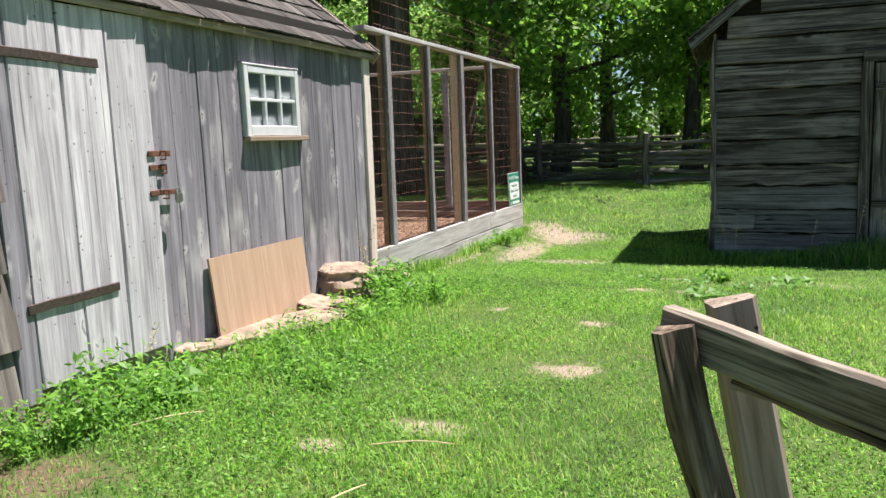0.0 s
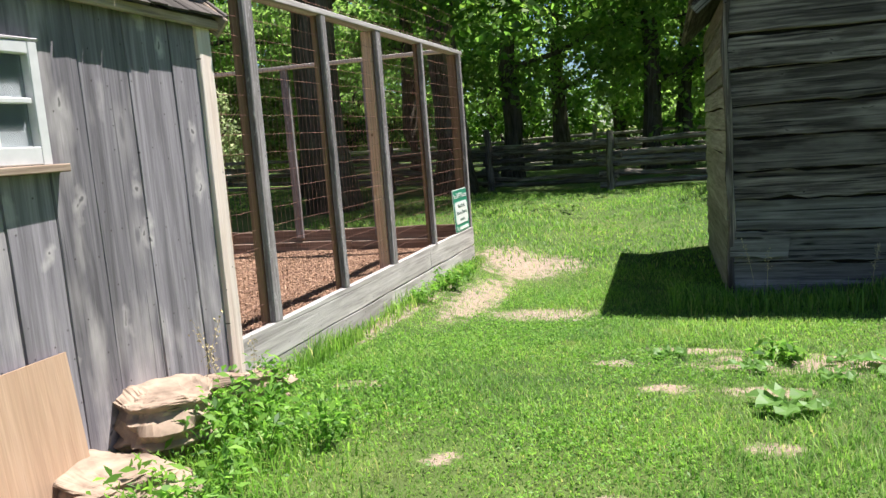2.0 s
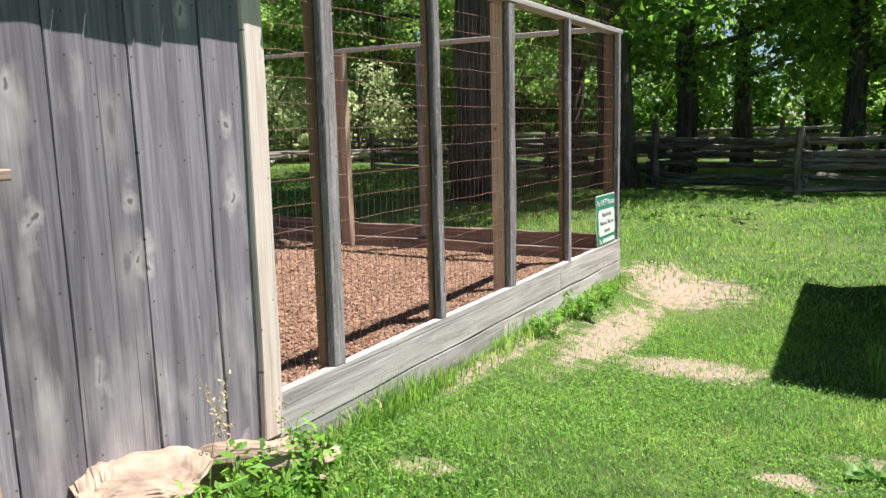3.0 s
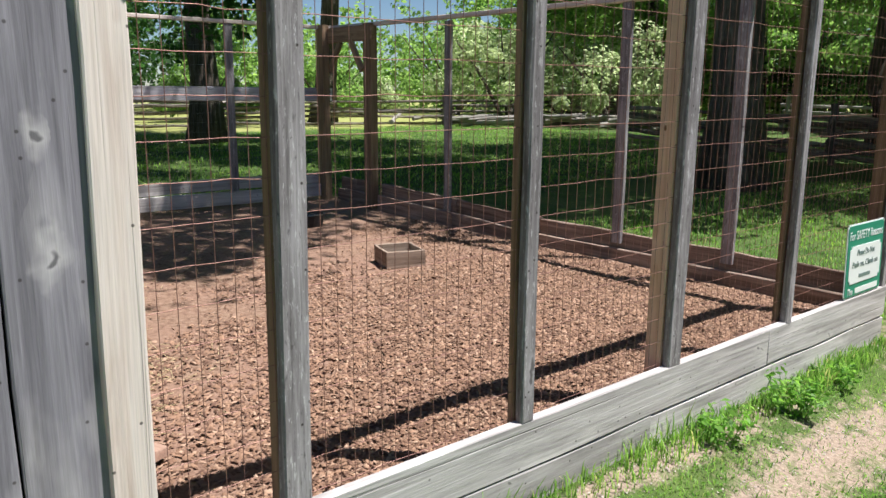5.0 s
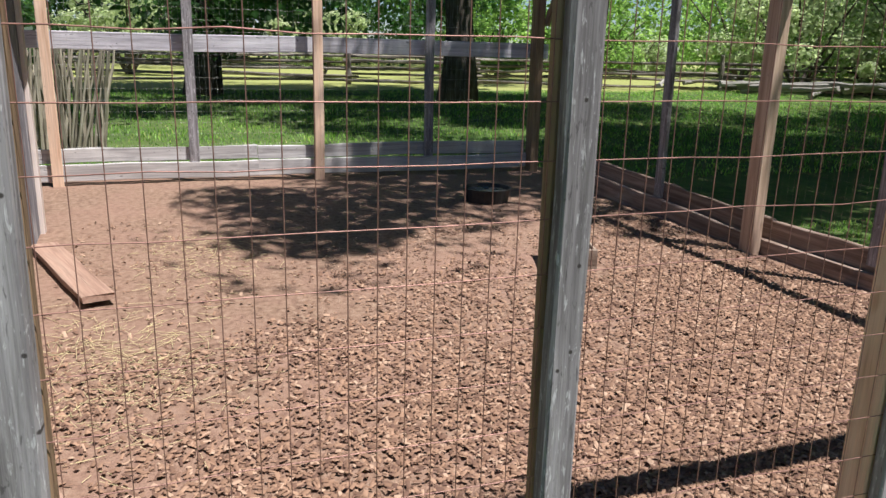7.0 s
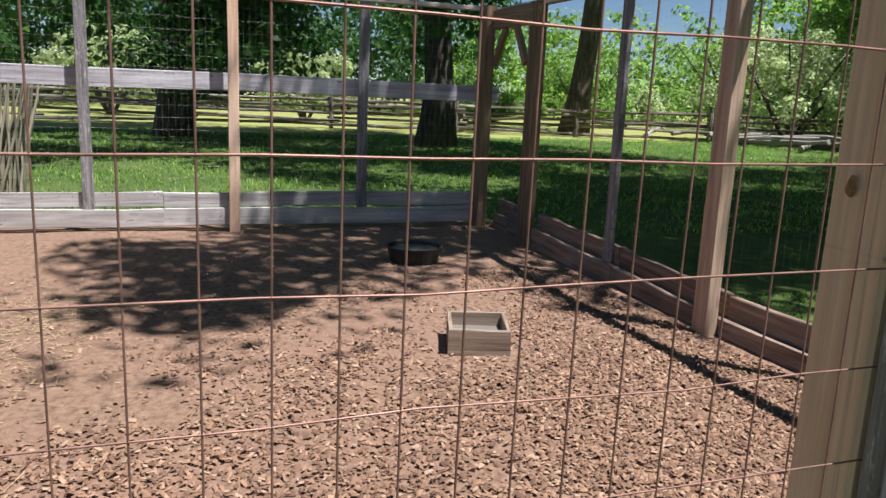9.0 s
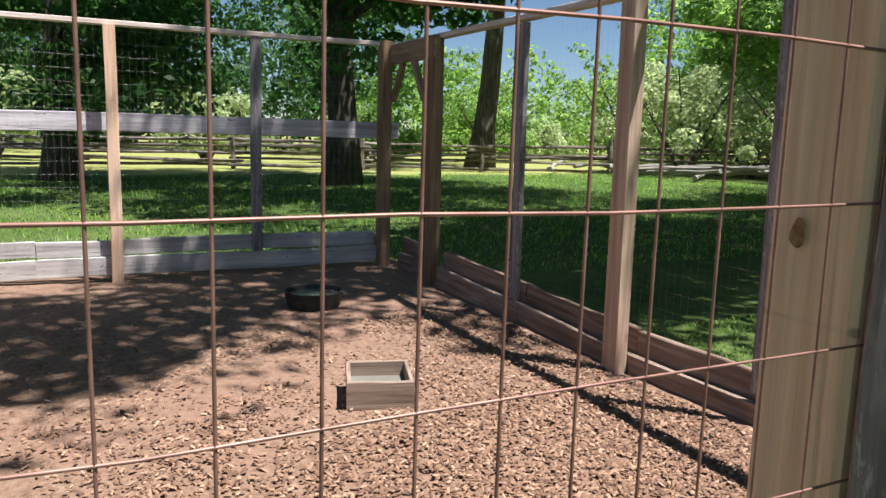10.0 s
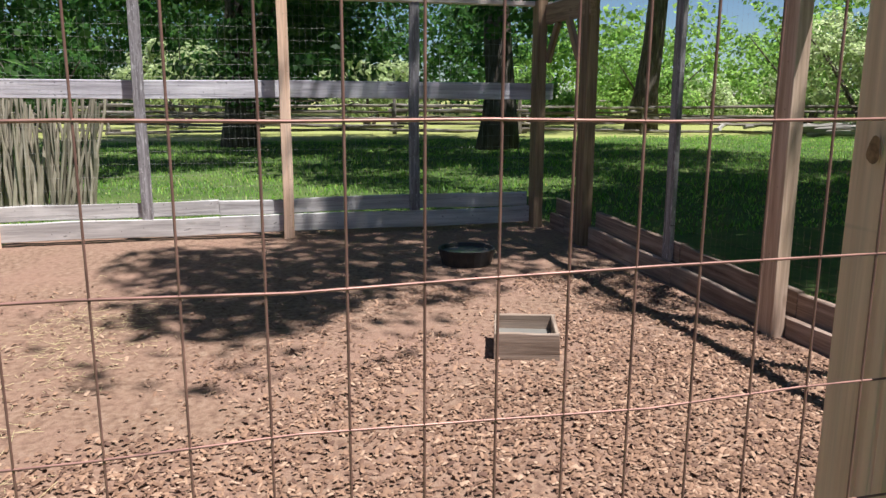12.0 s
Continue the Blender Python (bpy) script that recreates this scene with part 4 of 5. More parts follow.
# ---- things in the pen ----
def build_trough():
    z = FLOOR + 0.004
    t = thing("feed_trough", "square wooden feed trough with a little water", "trough")
    a, b = Vector((-2.899, 2.763, 0)), Vector((-2.803, 3.058, 0))
    u = (b - a).normalized()
    n = Vector((-u.y, u.x, 0))
    L, W, H, T = (b - a).length, 0.34, 0.135, 0.02
    P = lambda s, q, h: a + u * s + n * q + Vector((0, 0, z + h))
    board("side", P(0, T / 2, H / 2), P(L, T / 2, H / 2), H, T, TROUGH_WOOD, t, (0, 0, 1))
    board("side", P(0, W - T / 2, H / 2), P(L, W - T / 2, H / 2), H, T, TROUGH_WOOD, t, (0, 0, 1))
    board("side", P(T / 2, T, H / 2), P(T / 2, W - T, H / 2), H - 0.004, T, TROUGH_WOOD, t, (0, 0, 1))
    board("side", P(L - T / 2, T, H / 2), P(L - T / 2, W - T, H / 2), H - 0.004, T, TROUGH_WOOD, t, (0, 0, 1))
    board("base", P(T, W / 2, 0.012), P(L - T, W / 2, 0.012), W - 2 * T, 0.018, TROUGH_WOOD, t, n)
    board("water", P(T, W / 2, 0.06), P(L - T, W / 2, 0.06), W - 2 * T - 0.002, 0.004, WATER, t, n, "shallow murky water", 0.0005, 1, 0)


build_trough()


def floor_board(a, b, w, label):
    p = board("loose_board", a, b, w, 0.035, DUSTY, None, Vector((b[1] - a[1], a[0] - b[0], 0)).normalized(), "", 0.003, 3, 0.003)
    tagged(p, label, "board", "boards on the pen floor")


floor_board((-1.56, -0.01, FLOOR + 0.03), (-0.87, 0.285, FLOOR + 0.045), 0.155, "dusty tan plank lying on the pen floor")
floor_board((-4.15, -0.17, FLOOR + 0.03), (-2.90, 0.25, FLOOR + 0.045), 0.16, "dusty tan plank lying on the pen floor")


def build_tub():
    bm = bmesh.new()
    prof = [(0.0, 0.015), (0.17, 0.015), (0.2, 0.12), (0.215, 0.12), (0.185, 0.0), (0.0, 0.0)]
    rings = []
    for r, z in prof:
        rings.append([bm.verts.new((r * math.cos(k * math.pi / 12), r * math.sin(k * math.pi / 12), z)) for k in range(24)] if r else [bm.verts.new((0, 0, z))])
    for a, b in zip(rings, rings[1:]):
        for k in range(24):
            q = [a[k % len(a)], a[(k + 1) % len(a)], b[(k + 1) % len(b)], b[k % len(b)]]
            q = list(dict.fromkeys(q))
            bm.faces.new(q)
    bmesh.ops.recalc_face_normals(bm, faces=bm.faces)
    t = part("water_tub", bm, TUB_BLACK)
    t.location = (-4.98, 3.22, float(floor_z(-4.98, 3.22)))
    tagged(t, "round black rubber water tub on the dirt", "tub")
    bm = bmesh.new()
    bmesh.ops.create_circle(bm, cap_ends=True, radius=0.19, segments=24, matrix=Matrix.Translation((0, 0, 0.09)))
    part("water", bm, WATER, t)


build_tub()


def lettering(text, size, material, parent, m, width=None):
    cu = bpy.data.curves.new("lettering", "FONT")
    cu.body, cu.size, cu.align_x, cu.extrude = text, size, "CENTER", 0.0008
    tmp = new("lettering", cu)
    me = bpy.data.meshes.new_from_object(tmp.evaluated_get(bpy.context.evaluated_depsgraph_get()))
    bpy.data.objects.remove(tmp)
    xs = [v.co.x for v in me.vertices]
    k = width / (max(xs) - min(xs)) if width else 1
    me.materials.clear()
    return hang("lettering", me, material, parent, "", m @ Matrix.Diagonal((k, 1, 1, 1)))


def build_sign():
    s = thing("sign", "green and white notice board on the kick board", "sign")
    lean = Matrix.Translation((-0.014, 4.055, 0.541)) @ Matrix.Rotation(radians(90), 4, "Z") @ Matrix.Rotation(radians(88), 4, "X")
    W, H = 0.48, 0.42

    def slab(name, w, h, x, y, z, mat, bevel=0.01, label=""):
        bm = bmesh.new()
        bmesh.ops.create_cube(bm, size=1, matrix=Matrix.Diagonal((w, h, 0.004, 1)))
        ed = [e for e in bm.edges if abs(e.verts[0].co.z - e.verts[1].co.z) > 0.001]
        bmesh.ops.bevel(bm, geom=ed, offset=bevel, segments=3, affect="EDGES")
        ob = part(name, bm, mat, s, label)
        ob.matrix_basis = lean @ Matrix.Translation((x, y, z))
        return ob

    slab("border", W, H, 0, 0, 0, SIGN_WHITE, 0.012)
    slab("panel", W - 0.016, H - 0.016, 0, 0, 0.003, SIGN_GREEN, 0.01, "green sign panel")
    slab("text_field", W - 0.07, 0.215, 0.0, -0.022, 0.006, SIGN_WHITE, 0.02, "white rounded text field")
    lettering("For SAFETY Reasons", 0.07, SIGN_WHITE, s, lean @ Matrix.Translation((0, 0.122, 0.0062)), 0.43)
    lettering("Please Do Not", 0.05, SIGN_INK, s, lean @ Matrix.Translation((0.0, 0.028, 0.0092)), 0.23)
    lettering("Push on, Climb on", 0.05, SIGN_INK, s, lean @ Matrix.Translation((0.0, -0.038, 0.0092)), 0.33)
    slab("text_bar", 0.15, 0.020, 0.0, -0.092, 0.0075, SIGN_INK, 0.004)
    lettering("The", 0.055, SIGN_WHITE, s, lean @ Matrix.Translation((-0.17, -0.192, 0.0062)), 0.07)
    slab("text_bar", 0.30, 0.032, 0.045, -0.176, 0.0045, SIGN_WHITE, 0.004)


build_sign()


# ---- rail fences ----
def rail_fence(points, label, rails=5, height=0.95, mat=None, seed=1, posts=True):
    """Posts with split rails stacked between them."""
    r = np.random.default_rng(seed)
    f = thing("rail_fence", label, "fence", "split rail fences", at=(0, 0, 0))
    mat = mat or RAIL_WOOD
    for i, (p, q) in enumerate(zip(points, points[1:])):
        for k in range(rails):
            z = 0.14 + (height - 0.14) * k / (rails - 1)
            a = (p[0] + r.normal(0, 0.06), p[1] + r.normal(0, 0.06), z + r.normal(0, 0.04))
            b = (q[0] + r.normal(0, 0.06), q[1] + r.normal(0, 0.06), z + r.normal(0, 0.05))
            d = (Vector(b) - Vector(a)).normalized() * 0.25
            log("rail", Vector(a) - d, Vector(b) + d, r.uniform(0.045, 0.075), r.uniform(0.04, 0.065), mat, f, seed * 1000 + i * 20 + k, 6)
    if posts:
        for i, p in enumerate(points):
            log("post", (p[0], p[1] - 0.12, -0.1), (p[0] + r.normal(0, 0.03), p[1] - 0.12, height + r.uniform(0.2, 0.45)), 0.085, 0.07, mat, f, seed * 777 + i, 7)
    return f


rail_fence([(-13.0, 19.0), (-9.0, 17.4), (-5.4, 15.9), (-2.3, 14.3), (0.6, 12.55), (3.6, 12.9), (6.8, 13.0), (10.0, 13.2)], "grey split-rail fence along the wood", 6, 0.95, RAIL_WOOD, 3)
rail_fence([(-12.0, 27.0), (-6.0, 25.0), (-1.0, 24.0), (4.0, 22.5), (9.0, 22.0), (14.0, 21.5)], "sun-bleached split-rail fence in the wood", 5, 1.0, RAIL_PALE, 4)
rail_fence([(-30.0, -8.0), (-29.0, -3.0), (-28.2, 2.0), (-27.4, 7.0), (-26.5, 11.5), (-25.5, 16.0), (-23.5, 20.5), (-21.0, 25.0), (-18.0, 29.0)], "dark split-rail fence across the meadow", 5, 1.0, RAIL_WOOD, 5)
rail_fence([(-50.0, -10.0), (-48.0, 0.0), (-46.0, 10.0), (-43.0, 20.0), (-39.0, 29.0)], "far split-rail fence on the meadow", 4, 1.1, RAIL_WOOD, 6)


def build_logs():
    """Bleached logs and fallen branches heaped along the far fence."""
    r = np.random.default_rng(31)
    for k in range(22):
        s = r.uniform(0, 1)
        x, y = -24.5 + 9.0 * s + r.normal(0, 0.5), 18.5 + 6.5 * s + r.normal(0, 0.9)
        a = r.uniform(-0.5, 0.5) + (0.6 if k % 3 else 1.9)
        L, z = r.uniform(1.5, 4.0), r.uniform(0.08, 0.45)
        g = thing("log", "bleached fallen log lying by the far fence", "log", "fallen logs", at=(0, 0, 0))
        log("stem", (x, y, z), (x + L * math.cos(a), y + L * math.sin(a), z + r.uniform(-0.05, 0.3)), r.uniform(0.06, 0.13), 0.05, RAIL_PALE, g, 700 + k, 7)


build_logs()


def build_wattle():
    """Upright sticks woven into a low hurdle behind the pen."""
    f = thing("stick_hurdle", "hurdle of upright bleached sticks behind the pen", "hurdle")
    r = np.random.default_rng(5)
    for k in range(150):
        y = -2.6 + k * 0.016
        x = -9.9 + r.normal(0, 0.06) + 0.1 * k / 140
        h = r.uniform(1.1, 1.5)
        log("stick", (x, y, -0.05), (x + r.normal(0, 0.08), y + r.normal(0.12, 0.12), h), r.uniform(0.016, 0.04), 0.012, STICK, f, 9000 + k, 5)


build_wattle()


# ---- trees ----
def tree(at, height, girth, crown, base, n, leaf, seed, lean=(0, 0), size=0.16, limbs=7, label="tall locust tree with furrowed dark trunk", shade_boughs=()):
    """A tapered trunk, limbs and a loose crown of many small leaves in uneven clumps."""
    r = np.random.default_rng(seed)
    t = thing("tree", label, "tree", at=(at[0], at[1], -0.05))
    pts, rad = [], []
    for i in range(9):
        k = i / 8
        pts.append((lean[0] * k * height + r.normal(0, 0.06) * (k > 0), lean[1] * k * height + r.normal(0, 0.06) * (k > 0), k * height * 0.82))
        rad.append(girth * (1.0 - 0.78 * k) + (0.35 * girth if i == 0 else 0))
    bm = bmesh.new()
    tube(bm, pts, rad, 14, 0.07, r)
    for f in bm.faces:
        f.smooth = True
    part("trunk", bm, BARK, t)
    centres = []
    for i in range(limbs):
        k = base + (0.95 - base) * i / max(1, limbs - 1)
        p = Vector(pts[int(k * 8)]).lerp(Vector(pts[min(8, int(k * 8) + 1)]), k * 8 % 1)
        ang = i * 2.4 + r.uniform(-0.5, 0.5)
        out = crown * r.uniform(0.6, 1.0) * (1.05 - 0.45 * abs(k - 0.55) * 2)
        q = p + Vector((math.cos(ang) * out, math.sin(ang) * out, out * r.uniform(0.1, 0.5)))
        mid = p.lerp(q, 0.5) + Vector((0, 0, r.uniform(-0.05, 0.25) * out))
        bm = bmesh.new()
        g = girth * (0.42 - 0.25 * k)
        tube(bm, [p, p.lerp(mid, 0.5) + Vector(r.normal(0, 0.1, 3)), mid, mid.lerp(q, 0.5) + Vector(r.normal(0, 0.15, 3)), q], [g, g * 0.8, g * 0.6, g * 0.4, g * 0.15], 7, 0.08, r)
        part("limb", bm, BARK, t)
        for s in (0.45, 0.65, 0.8, 0.95, 1.08):
            for _ in range(3):
                c = (p.lerp(mid, s * 2) if s < 0.5 else mid.lerp(q, s * 2 - 1)) + Vector(r.normal(0, 0.16 * crown, 3)) + Vector((0, 0, -0.05 * crown))
                centres.append(c)
    # Limbs added overhead, out of view, to cast shade.
    for end in shade_boughs:
        p, q = Vector(pts[4]), Vector(end) - Vector((at[0], at[1], -0.05))
        bm = bmesh.new()
        tube(bm, [p, p.lerp(q, 0.35) + Vector((0, 0, 0.5)), p.lerp(q, 0.7) + Vector((0, 0, 0.4)), q], [girth * 0.3, girth * 0.22, girth * 0.13, 0.03], 7, 0.08, r)
        part("limb", bm, BARK, t)
        for _ in range(7):
            centres.append(q + Vector(r.normal(0, 0.5, 3)))
    top = Vector(pts[-1])
    for _ in range(10):
        centres.append(top + Vector(r.normal(0, 0.3 * crown, 3)))
    cs = np.array([tuple(c) for c in centres])
    w = r.uniform(0.3, 1.0, len(cs))
    pick = r.choice(len(cs), n, p=w / w.sum())
    spread = r.uniform(0.05, 0.14, len(cs))[pick][:, None] * crown
    off = r.normal(0, 1, (n, 3))
    off *= (np.minimum(1.7, np.linalg.norm(off, axis=1)) / np.linalg.norm(off, axis=1))[:, None]
    pos = cs[pick] + off * spread * np.array((1.3, 1.3, 0.6))
    ok = pos[:, 2] > 0.6
    v, f = leaf_quads(pos[ok], size, r, 0.3, 0.55, off[ok] * 0.6 + np.array((0, 0, 0.45)))
    hang("crown", array_mesh("crown", v, f), leaf, t)
    return t


# Added boughs above the view; their shade falls on the pen and lawn.
SHADE_BOUGHS = {0: [(-1.7, 4.2, 9.6), (-3.4, 6.0, 9.6), (-10.0, 9.0, 10.0), (-8.6, 6.6, 10.0), (-5.5, 8.0, 9.5), (-1.5, 7.5, 9.6), (-3.0, 9.3, 9.6), (-4.6, 9.6, 9.8), (-2.2, 8.6, 9.4), (-8.0, 11.0, 10.0), (-6.8, 9.6, 10.0)], 11: [(-13.5, 10.0, 9.0), (-14.5, 7.0, 9.0), (-16.0, 4.5, 8.5), (-12.0, 8.5, 9.0), (-11.5, 6.0, 9.2), (-13.0, 3.0, 9.0), (-10.5, 10.5, 9.6), (-11.2, 1.0, 9.4), (-14.0, 13.0, 9.0), (-17.5, 12.5, 8.5)]}
TREES = [  # x, y, height, girth, crown, crown base, leaves, leaf, lean, leaf size
    (-4.6, 10.6, 15, 0.44, 4.6, 0.38, 50000, LEAF_LOCUST, (0.0, 0.0), 0.19),
    (-2.9, 13.4, 15, 0.42, 4.6, 0.36, 17000, LEAF_LOCUST, (-0.02, 0.01), 0.19),
    (-2.75, 18.6, 16, 0.30, 5.2, 0.24, 13000, LEAF_BRIGHT, (0.03, 0.0), 0.20),
    (-1.9, 22.5, 16, 0.27, 5.0, 0.20, 11000, LEAF_BRIGHT, (0.01, 0.0), 0.22),
    (1.15, 19.6, 15, 0.27, 5.0, 0.20, 16000, LEAF_BRIGHT, (0.0, 0.02), 0.20),
    (1.95, 20.5, 15, 0.28, 5.0, 0.22, 14000, LEAF_BRIGHT, (0.04, 0.0), 0.20),
    (5.5, 16.5, 14, 0.26, 5.0, 0.22, 14000, LEAF_LOCUST, (0.0, 0.0), 0.20),
    (-6.5, 21.0, 16, 0.30, 4.8, 0.20, 14000, LEAF_BRIGHT, (0.0, 0.0), 0.22),
    # Added tree, its trunk kept hidden, so that its crown shades the lawn.
    (-7.5, 15.5, 17, 0.40, 7.0, 0.44, 36000, LEAF_LOCUST, (0.0, 0.0), 0.22),
    (-20.5, 30.5, 15, 0.40, 6.2, 0.16, 30000, LEAF_BRIGHT, (0.0, 0.0), 0.26),
    (7.5, 20.0, 15, 0.28, 4.8, 0.20, 12000, LEAF_LOCUST, (0.0, 0.0), 0.22),
    (-19.1, 8.1, 17, 0.42, 6.0, 0.30, 50000, LEAF_DARK, (0.0, 0.0), 0.24),
    (-27.35, 16.8, 17, 0.50, 5.0, 0.60, 9000, LEAF_LOCUST, (0.05, 0.04), 0.24),
    (-26.5, 35.0, 17, 0.40, 7.0, 0.14, 24000, LEAF_BRIGHT, (0.0, 0.0), 0.32),
    (-15.5, 31.0, 16, 0.40, 6.5, 0.14, 22000, LEAF_BRIGHT, (0.0, 0.0), 0.30),
    (-21.5, 1.5, 15, 0.40, 5.5, 0.18, 26000, LEAF_DARK, (0.0, 0.0), 0.24),
    (-15.0, -3.5, 14, 0.38, 5.5, 0.20, 20000, LEAF_DARK, (0.0, 0.0), 0.24),
]
for i, (x, y, h, g, c, b, n, leaf, lean, size) in enumerate(TREES):
    tree((x, y), h, g, c, b, n, leaf, 40 + i, lean, size, shade_boughs=SHADE_BOUGHS.get(i, ()))


def bush(at, rad, high, n, leaf, seed, size=0.14, label="rounded grey-green shrub at the meadow's edge"):
    r = np.random.default_rng(seed)
    t = thing("bush", label, "bush", "shrubs beyond the pen", at=(at[0], at[1], -0.02))
    for k in range(6):
        a = k * 1.05 + r.uniform(-0.3, 0.3)
        bm = bmesh.new()
        tube(bm, [(0.1 * math.cos(a), 0.1 * math.sin(a), 0), (0.4 * rad * math.cos(a), 0.4 * rad * math.sin(a), high * 0.45), (0.75 * rad * math.cos(a), 0.75 * rad * math.sin(a), high * 0.75)], [0.08, 0.05, 0.02], 6)
        part("stem", bm, BARK, t)
    cs = r.normal(0, 1, (40, 3))
    cs /= np.linalg.norm(cs, axis=1)[:, None]
    cs[:, 2] = np.abs(cs[:, 2])
    cs = cs * r.uniform(0.5, 0.95, (40, 1)) * np.array((rad, rad, high * 0.72)) + np.array((0, 0, high * 0.2))
    pick = r.integers(0, 40, n)
    off = r.normal(0, 1, (n, 3))
    off /= np.linalg.norm(off, axis=1)[:, None]
    pos = cs[pick] + off * rad * r.uniform(0.10, 0.34, (40, 1))[pick] * r.uniform(0.5, 1.0, (n, 1)) * np.array((1, 1, 0.8))
    ok = pos[:, 2] > 0.05
    v, f = leaf_quads(pos[ok], size, r, 0.2, 0.55, off[ok] * 0.8 + np.array((0, 0, 0.45)))
    hang("foliage", array_mesh("foliage", v, f), leaf, t)


BUSHES = [(-36, 24.5, 2.2, 2.6, LEAF_WILLOW), (-23.7, 24.3, 4.0, 5.4, LEAF_WILLOW), (-36, 22, 3.5, 4.0, LEAF_BRIGHT), (-34, 30, 4.5, 6.0, LEAF_BRIGHT), (-18.5, 25.5, 3.4, 4.4, LEAF_WILLOW),
          (-33, 14, 2.5, 3.0, LEAF_BRIGHT), (-34, 7.0, 2.6, 3.6, LEAF_WILLOW), (-35, -1.0, 2.8, 4.2, LEAF_WILLOW), (-17, 33, 4.0, 5.0, LEAF_BRIGHT), (-12, 32, 3.5, 4.0, LEAF_DARK),
          (-5, 31, 3.5, 4.0, LEAF_LOCUST), (2, 30, 3.5, 4.0, LEAF_LOCUST), (9, 29, 3.5, 4.0, LEAF_BRIGHT), (-33, -6.0, 2.5, 3.6, LEAF_DARK)]
for i, (x, y, rad, high, leaf) in enumerate(BUSHES):
    bush((x, y), rad, high, 6500, leaf, 300 + i, 0.20)


def build_far_woods():
    """The wood all round the meadow, as one mass of foliage with gaps, and its trunks."""
    r = np.random.default_rng(77)
    for label, lo, hi, near, far, leaf, n, size, crowns in (("shady green woodland behind the rail fence", 0.2, 1.85, 30, 46, LEAF_BRIGHT, 80000, 0.30, 60), ("green summer woodland round the meadow", 1.85, 2.76, 48, 70, LEAF_BRIGHT, 90000, 0.36, 100), ("dark green woodland behind the coop", 2.76, 3.6, 45, 66, LEAF_DARK, 80000, 0.36, 90)):
        cs = []
        for k in range(crowns):
            a, d = r.uniform(lo, hi), r.uniform(near, far)
            top = r.uniform(11.0, 16.0)
            if 2.38 < a < 2.76:
                top = r.uniform(5.5, 8.5)
            w = r.uniform(0.22, 0.34) * top
            for _ in range(22):
                u = r.normal(0, 1, 3)
                u /= np.linalg.norm(u)
                cs.append((math.cos(a) * d + u[0] * w, math.sin(a) * d + u[1] * w, top * (0.48 + 0.44 * u[2]), r.uniform(0.35, 0.75) * w * 0.62))
        cs = np.array(cs)
        pick = r.choice(len(cs), n, p=cs[:, 3] ** 2 / (cs[:, 3] ** 2).sum())
        off = r.normal(0, 1, (n, 3))
        off /= np.linalg.norm(off, axis=1)[:, None]
        pos = cs[pick, :3] + off * cs[pick, 3:4] * r.uniform(0.55, 1.0, (n, 1)) * np.array((1, 1, 0.75))
        ok = pos[:, 2] > 0.1
        v, f = leaf_quads(pos[ok], size, r, 0.2, 0.7, off[ok] * 0.8 + np.array((0, 0, 0.4)))
        tagged(hang("far_woods", array_mesh("far_woods", v, f), leaf), label, "woods", kind="stuff")
    bm = bmesh.new()
    for k in range(70):
        a = r.uniform(0.2, 2.3)
        d = r.uniform(28, 45) if a < 1.85 else r.uniform(50, 65)
        x, y = math.cos(a) * d, math.sin(a) * d
        tube(bm, [(x, y, -0.1), (x + r.normal(0, 0.3), y, 5), (x + r.normal(0, 0.6), y, 11)], [0.28, 0.2, 0.1], 7)
    tagged(part("far_trunks", bm, BARK), "dark trunks standing in the wood", "woods", kind="stuff")


build_far_woods()


# ---- grass, weeds, chips ----
def bare(x, y):
    """How bare the lawn is at a place, 0 to 1."""
    d = np.full(x.shape, -9.0)
    for cx, cy, rx, ry in PATCHES:
        d = np.maximum(d, 1 - ((x - cx) / rx) ** 2 - ((y - cy) / ry) ** 2)
    return d


def grow(name, n, box, h0, h1, w, mat, label, seed, keep=None, lean=0.5):
    r = np.random.default_rng(seed)
    x, y = r.uniform(box[0], box[2], n), r.uniform(box[1], box[3], n)
    ok = bare(x, y) + r.normal(0, 0.85, n) < 0.5
    ok &= ~((x < 0.0) & (y > -6.5) & (y < Y_SIDE) & (x > X_BACK)) & ~((x > SX) & (y > SY) & (y < SY + SD))
    if keep is not None:
        ok &= keep(x, y, r)
    x, y = x[ok], y[ok]
    n = len(x)
    z = hills(x, y)
    h = r.uniform(h0, h1, n) * (0.75 + 0.5 * np.clip(np.sin(x * 2.1 + 1.3 * np.sin(y * 1.7)) * np.sin(y * 2.6), -0.6, 1))
    a = r.uniform(0, 2 * math.pi, n)
    dx, dy = np.cos(a), np.sin(a)
    l = r.uniform(0.1, 1.0, n) * lean * h
    ww = w * r.uniform(0.6, 1.4, n)
    p0 = np.stack([x - dy * ww, y + dx * ww, z - 0.01], 1)
    p1 = np.stack([x + dy * ww, y - dx * ww, z - 0.01], 1)
    m0 = np.stack([x + dx * l * 0.4 + dy * ww * 0.8, y + dy * l * 0.4 - dx * ww * 0.8, z + h * 0.6], 1)
    m1 = np.stack([x + dx * l * 0.4 - dy * ww * 0.8, y + dy * l * 0.4 + dx * ww * 0.8, z + h * 0.6], 1)
    tip = np.stack([x + dx * l * 1.3, y + dy * l * 1.3, z + h], 1)
    v = np.stack([p0, p1, m0, m1, tip], 1).reshape(-1, 3)
    k = np.arange(n)[:, None] * 5
    f = np.concatenate([k + [0, 1, 2], k + [0, 2, 3], k + [3, 2, 4]])
    return tagged(hang(name, array_mesh(name, v, f), mat), label, "grass", kind="stuff")


